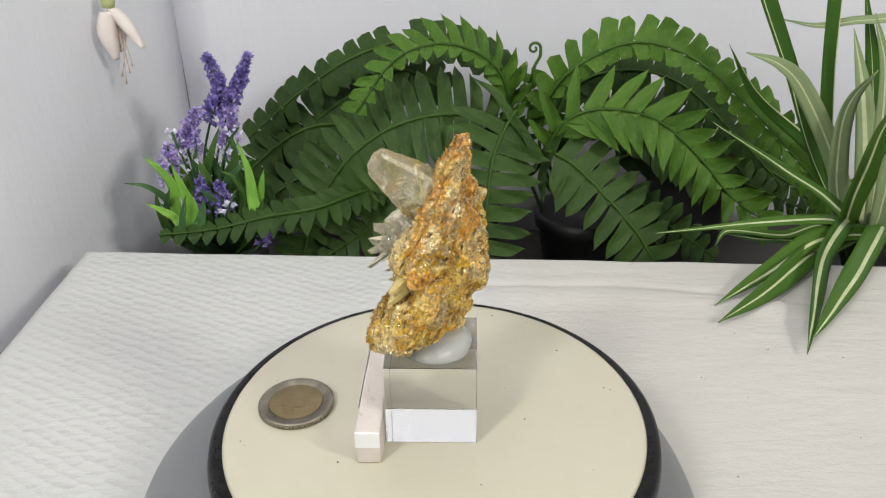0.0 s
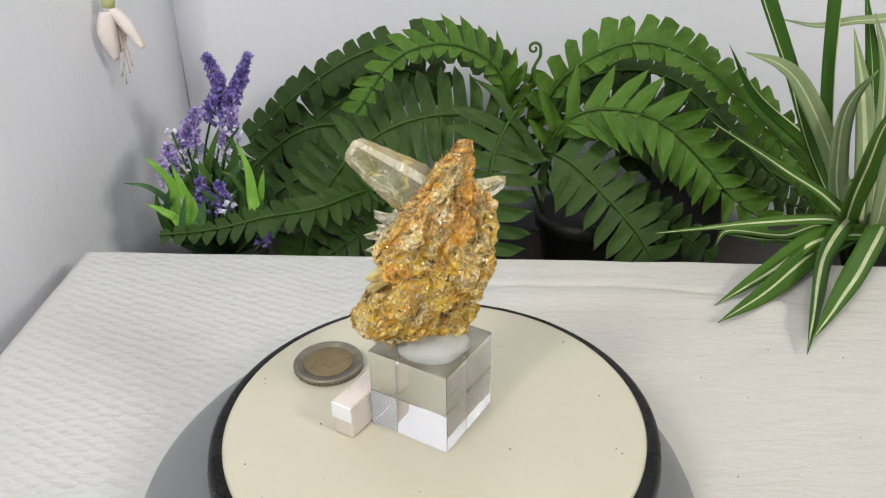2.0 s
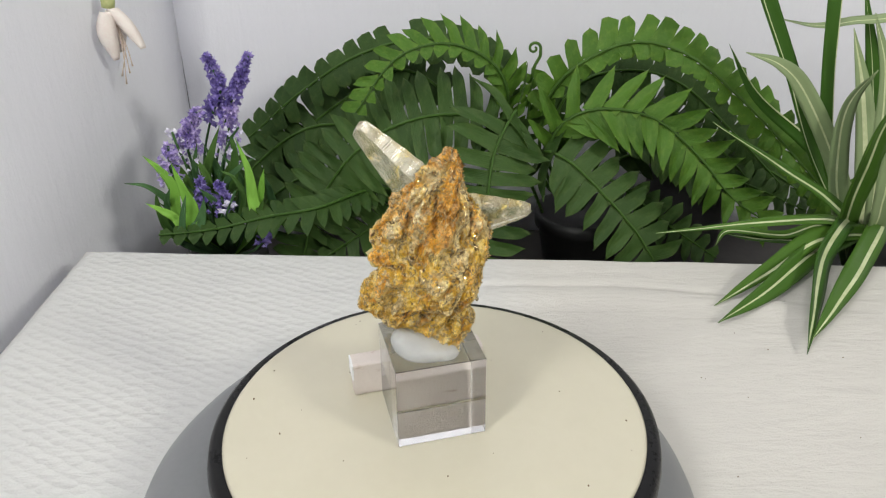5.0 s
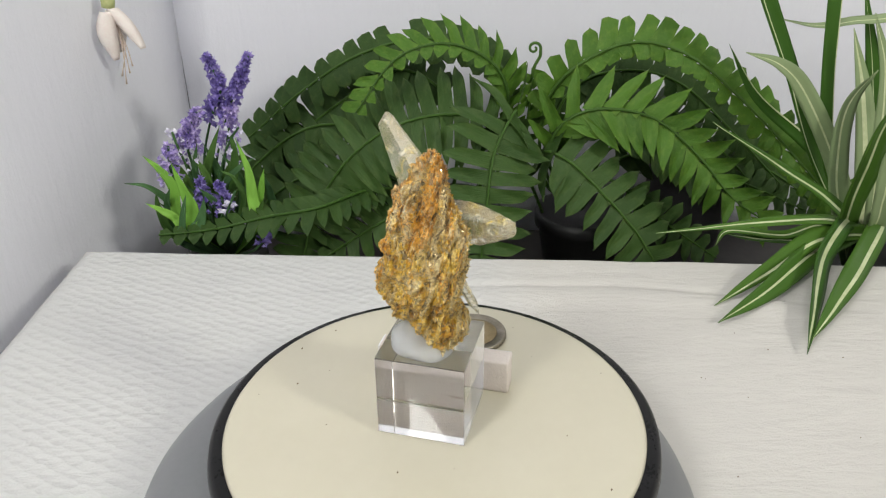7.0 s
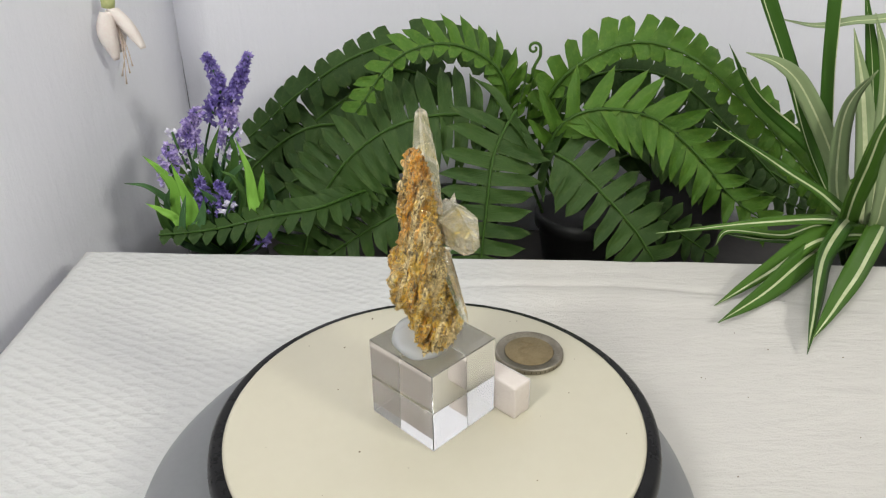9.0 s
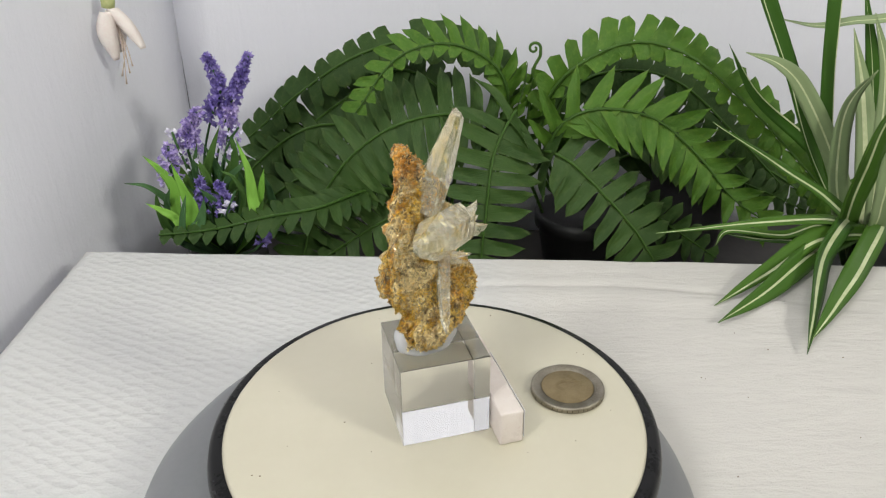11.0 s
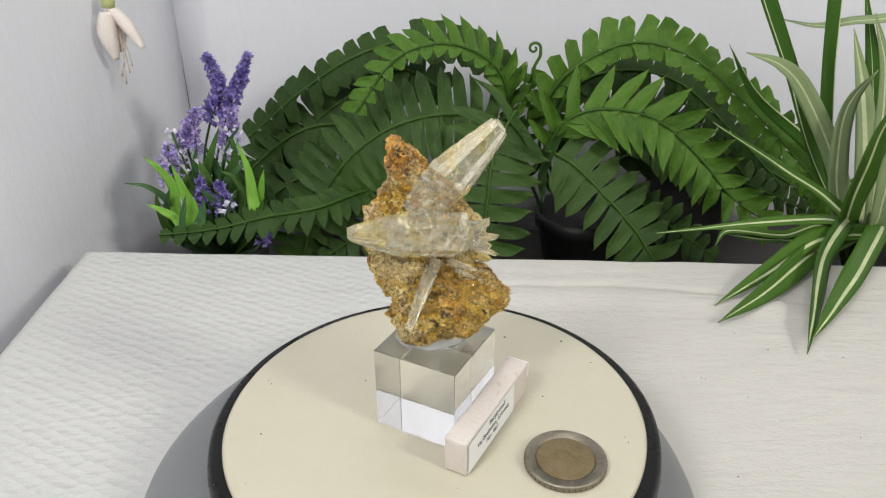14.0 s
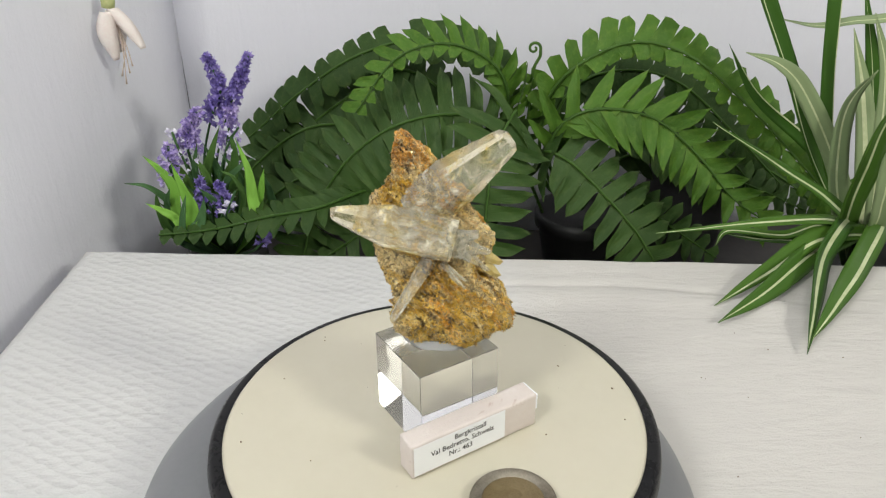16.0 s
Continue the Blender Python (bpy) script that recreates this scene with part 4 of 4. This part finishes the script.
spider_leaf([(0.262, 0.213, -0.045), (0.230, 0.209, -0.046), (0.196, 0.206, -0.042), (0.176, 0.204, -0.037)], 0.0065, G, face=(0, -0.4, 0.9), stripe=0.2)

lavender = thing("lavender", "artificial lavender with purple spikes and bright green leaves", "plant", (-0.146, 0.285, -0.090))
L0 = (-0.146, 0.285, -0.090)


def spike(pts, start, thick, count, material, seed):
    """A flower stem with whorls of little florets over its upper share."""
    rng = random.Random(seed)
    p = curve_points(local(lavender, [L0, *pts]), 40)
    bm = bmesh.new()
    sweep(bm, p, [0.0008] * 40, 6)
    stem = part("stem", bm, HERB_DARK, lavender)
    bm = bmesh.new()
    for _ in range(count):
        f = start + (1 - start) * rng.random()
        k = f * 39
        j = min(int(k), 38)
        q = p[j].lerp(p[j + 1], k - j)
        r = thick * (1.0 - 0.72 * ((f - start) / (1 - start)) ** 1.4)
        way = Vector((rng.gauss(0, 1), rng.gauss(0, 1), rng.gauss(0.25, 0.8))).normalized()
        s = rng.uniform(0.0014, 0.0027)
        m = Matrix.Translation(q + way * r * rng.uniform(0.35, 1.0)) @ way.to_track_quat("Z", "Y").to_matrix().to_4x4()
        # four petals round a short throat
        for n in range(4):
            a = n * math.pi / 2 + rng.uniform(-0.3, 0.3)
            c, d = math.cos(a), math.sin(a)
            v = [bm.verts.new(m @ Vector(u)) for u in ((0, 0, -s * 0.8), (s * (c * 0.5 - d * 0.45), s * (d * 0.5 + c * 0.45), s * 0.3), (s * c * 1.05, s * d * 1.05, s * rng.uniform(0.3, 0.9)), (s * (c * 0.5 + d * 0.45), s * (d * 0.5 - c * 0.45), s * 0.3))]
            bm.faces.new(v)
    tagged(part("flower_spike", bm, material, stem, smooth=False), kind="stuff")


spike([(-0.153, 0.272, -0.058), (-0.149, 0.270, -0.012), (-0.139, 0.268, 0.020), (-0.130, 0.266, 0.038), (-0.135, 0.265, 0.060)], 0.60, 0.0080, 210, PURPLE, 1)
spike([(-0.151, 0.272, -0.058), (-0.141, 0.270, -0.012), (-0.128, 0.268, 0.023), (-0.119, 0.267, 0.042), (-0.110, 0.266, 0.060)], 0.60, 0.0072, 200, PURPLE, 2)
spike([(-0.158, 0.262, -0.053), (-0.153, 0.258, -0.011), (-0.153, 0.256, 0.009), (-0.144, 0.256, 0.028)], 0.62, 0.0115, 170, LILAC, 3)
spike([(-0.157, 0.255, -0.050), (-0.161, 0.250, -0.023), (-0.163, 0.246, -0.006), (-0.161, 0.244, 0.010)], 0.66, 0.0100, 85, LILAC, 4)
spike([(-0.141, 0.245, -0.045), (-0.141, 0.242, -0.032), (-0.143, 0.240, -0.023), (-0.144, 0.240, -0.010)], 0.60, 0.0080, 70, PURPLE, 5)
spike([(-0.137, 0.245, -0.045), (-0.133, 0.242, -0.034), (-0.132, 0.240, -0.026), (-0.133, 0.240, -0.013)], 0.55, 0.0085, 75, PURPLE, 8)
spike([(-0.118, 0.240, -0.062), (-0.110, 0.236, -0.054), (-0.103, 0.232, -0.047)], 0.66, 0.0060, 30, PURPLE, 6)
spike([(-0.147, 0.270, -0.057), (-0.136, 0.267, -0.015), (-0.129, 0.265, 0.009), (-0.124, 0.264, 0.030)], 0.60, 0.0105, 130, LILAC, 7)
# the open white florets among the lilac ones
spike([(-0.150, 0.258, -0.050), (-0.154, 0.252, -0.010), (-0.157, 0.248, 0.010), (-0.158, 0.247, 0.018)], 0.55, 0.0120, 12, WHITE_FLORET, 9)
spike([(-0.146, 0.266, -0.050), (-0.134, 0.260, -0.008), (-0.125, 0.256, 0.010), (-0.119, 0.254, 0.018)], 0.60, 0.0110, 12, WHITE_FLORET, 10)
spike([(-0.138, 0.242, -0.050), (-0.130, 0.236, -0.034), (-0.125, 0.234, -0.024), (-0.121, 0.233, -0.016)], 0.60, 0.0060, 7, WHITE_FLORET, 11)


def herb_leaf(pts, width, material):
    return strap(lavender, local(lavender, [L0, *pts]), width * 0.66, [material, material], face=(0.1, -0.9, 0.4), fold=0.35, tip=1.1)


herb_leaf([(-0.155, 0.235, -0.048), (-0.149, 0.232, -0.029), (-0.152, 0.230, -0.013), (-0.156, 0.229, 0.005)], 0.0135, HERB)
herb_leaf([(-0.114, 0.240, -0.043), (-0.112, 0.238, -0.021), (-0.112, 0.236, -0.003), (-0.117, 0.235, 0.018)], 0.0110, HERB)
herb_leaf([(-0.161, 0.245, -0.045), (-0.162, 0.242, -0.016), (-0.168, 0.240, -0.003), (-0.176, 0.239, 0.006)], 0.0100, HERB)
herb_leaf([(-0.155, 0.235, -0.044), (-0.160, 0.230, -0.032), (-0.167, 0.227, -0.025), (-0.175, 0.226, -0.020)], 0.0090, HERB)
herb_leaf([(-0.162, 0.250, -0.051), (-0.168, 0.247, -0.029), (-0.179, 0.245, -0.017), (-0.193, 0.244, -0.014)], 0.0075, HERB_DARK)
herb_leaf([(-0.115, 0.242, -0.044), (-0.108, 0.240, -0.024), (-0.105, 0.239, -0.012), (-0.103, 0.239, -0.004)], 0.0080, HERB)
herb_leaf([(-0.150, 0.262, -0.053), (-0.145, 0.258, -0.016), (-0.138, 0.254, 0.002), (-0.130, 0.252, 0.020)], 0.0110, HERB_MID)
herb_leaf([(-0.138, 0.250, -0.040), (-0.141, 0.248, -0.019), (-0.143, 0.247, -0.007), (-0.148, 0.246, 0.003)], 0.0105, HERB_MID)
herb_leaf([(-0.126, 0.245, -0.046), (-0.119, 0.243, -0.025), (-0.123, 0.242, -0.011), (-0.132, 0.242, -0.005)], 0.0060, HERB_MID)
herb_leaf([(-0.157, 0.228, -0.049), (-0.155, 0.226, -0.036), (-0.152, 0.225, -0.024), (-0.149, 0.225, -0.014)], 0.0070, HERB_DARK)
herb_leaf([(-0.151, 0.232, -0.047), (-0.145, 0.230, -0.036), (-0.142, 0.230, -0.028), (-0.140, 0.230, -0.019)], 0.0110, HERB_DARK)
herb_leaf([(-0.140, 0.262, -0.050), (-0.128, 0.258, -0.018), (-0.124, 0.256, 0.002), (-0.126, 0.255, 0.018)], 0.0100, HERB_MID)
herb_leaf([(-0.150, 0.256, -0.050), (-0.154, 0.250, -0.020), (-0.158, 0.248, -0.006), (-0.166, 0.247, 0.004)], 0.0080, HERB_MID)
herb_leaf([(-0.140, 0.262, -0.050), (-0.132, 0.252, -0.020), (-0.120, 0.247, -0.006), (-0.108, 0.246, 0.002)], 0.0080, HERB_DARK)

# olive leaves stand between the flower stems
rng = random.Random(33)
for k in range(16):
    x, y = rng.uniform(-0.163, -0.118), rng.uniform(0.250, 0.266)
    top = rng.uniform(-0.016, 0.014)
    herb_leaf([(x * 0.6 - 0.058, y + 0.004, -0.055), (x, y, top - 0.024), (x + rng.uniform(-0.012, 0.012), y - 0.006, top)], rng.uniform(0.009, 0.013), HERB_MID if k % 3 else HERB_DARK)

# short dull leaves crowd the foot of the lavender
rng = random.Random(21)
for k in range(14):
    x, y = -0.172 + 0.0052 * k, rng.uniform(0.236, 0.256)
    top = rng.uniform(-0.030, -0.008)
    herb_leaf([(x * 0.9 - 0.014, y + 0.012, -0.055), (x, y, top - 0.016), (x + rng.uniform(-0.010, 0.010), y - 0.008, top)], rng.uniform(0.008, 0.011), HERB_DARK if k % 2 else HERB_MID)


def build_flower():
    """A pale bell flower that hangs head down before the side cloth."""
    fl = thing("hanging_flower", "pale pink artificial bell flower hanging before the side cloth", "flower", (-0.2015, 0.300, 0.0872))
    fl.scale = (0.9, 0.9, 0.9)
    bm = bmesh.new()
    sweep(bm, curve_points([(0.000, 0.0, 0.12), (0.003, 0, 0.05), (0.002, 0, 0.02), (-0.001, 0, -0.004)], 16), [0.0022] * 12 + [0.003, 0.0042, 0.005, 0.0045], 10)
    part("calyx", bm, CALYX, fl, "pale green tube")

    def petal(a, b, c, w):
        p = curve_points([a, b, c], 14)
        bm = bmesh.new()
        rows = []
        for i, q in enumerate(p):
            f = i / 13
            h = 1.2 * w * math.sin(math.pi * (0.18 + 0.76 * f)) ** 0.8
            rows.append([bm.verts.new(q + Vector((s * h, 0.004 * s * s - 0.004 + 0.004 * f, 0))) for s in (-1, -0.5, 0, 0.5, 1)])
        for r, s in zip(rows, rows[1:]):
            for k in range(4):
                bm.faces.new((r[k], r[k + 1], s[k + 1], s[k]))
        ob = part("petal", bm, PETAL, fl)
        ob.modifiers.new("thick", "SOLIDIFY").thickness = 0.0006

    petal((-0.002, -0.003, -0.006), (-0.004, -0.006, -0.022), (-0.002, -0.005, -0.040), 0.0056)
    petal((0.000, 0.002, -0.006), (0.000, 0.003, -0.020), (-0.001, 0.003, -0.036), 0.0054)
    petal((0.002, -0.001, -0.004), (0.010, -0.004, -0.016), (0.019, -0.006, -0.032), 0.0048)
    for k, (x, z) in enumerate(((0.002, -0.058), (0.006, -0.050), (0.000, -0.052), (0.009, -0.045))):
        bm = bmesh.new()
        sweep(bm, curve_points([(0.001, 0, -0.010), (0.004 + 0.001 * k, -0.002, -0.030), (x, -0.003, z)], 12), [0.00035] * 11 + [0.0008], 6)
        part("stamen", bm, STAMEN, fl)


build_flower()


# ---- what turns ----
def motions():
    def turning(x, y, z, spin):
        rows = []
        for k in range(33):
            t = SECONDS * k / 32
            a = TURN_START + TURN_RATE * t
            rows.append((t, pose(0, 0, 0, 0, 0, a) @ pose(x, y, z, 0, 0, spin)))
        return rows

    walk(platter, turning(0, 0, 0, 0))
    walk(acrylic_block, turning(-0.0004, -0.0008, 0.0, 0))
    walk(label_block, turning(-0.0195, -0.0014, 0.0001, 0))
    walk(coin, turning(-0.04795, 0.00248, 0.0001, 0))
    walk(specimen, turning(0, 0, SPECIMEN_Z, 226))


motions()
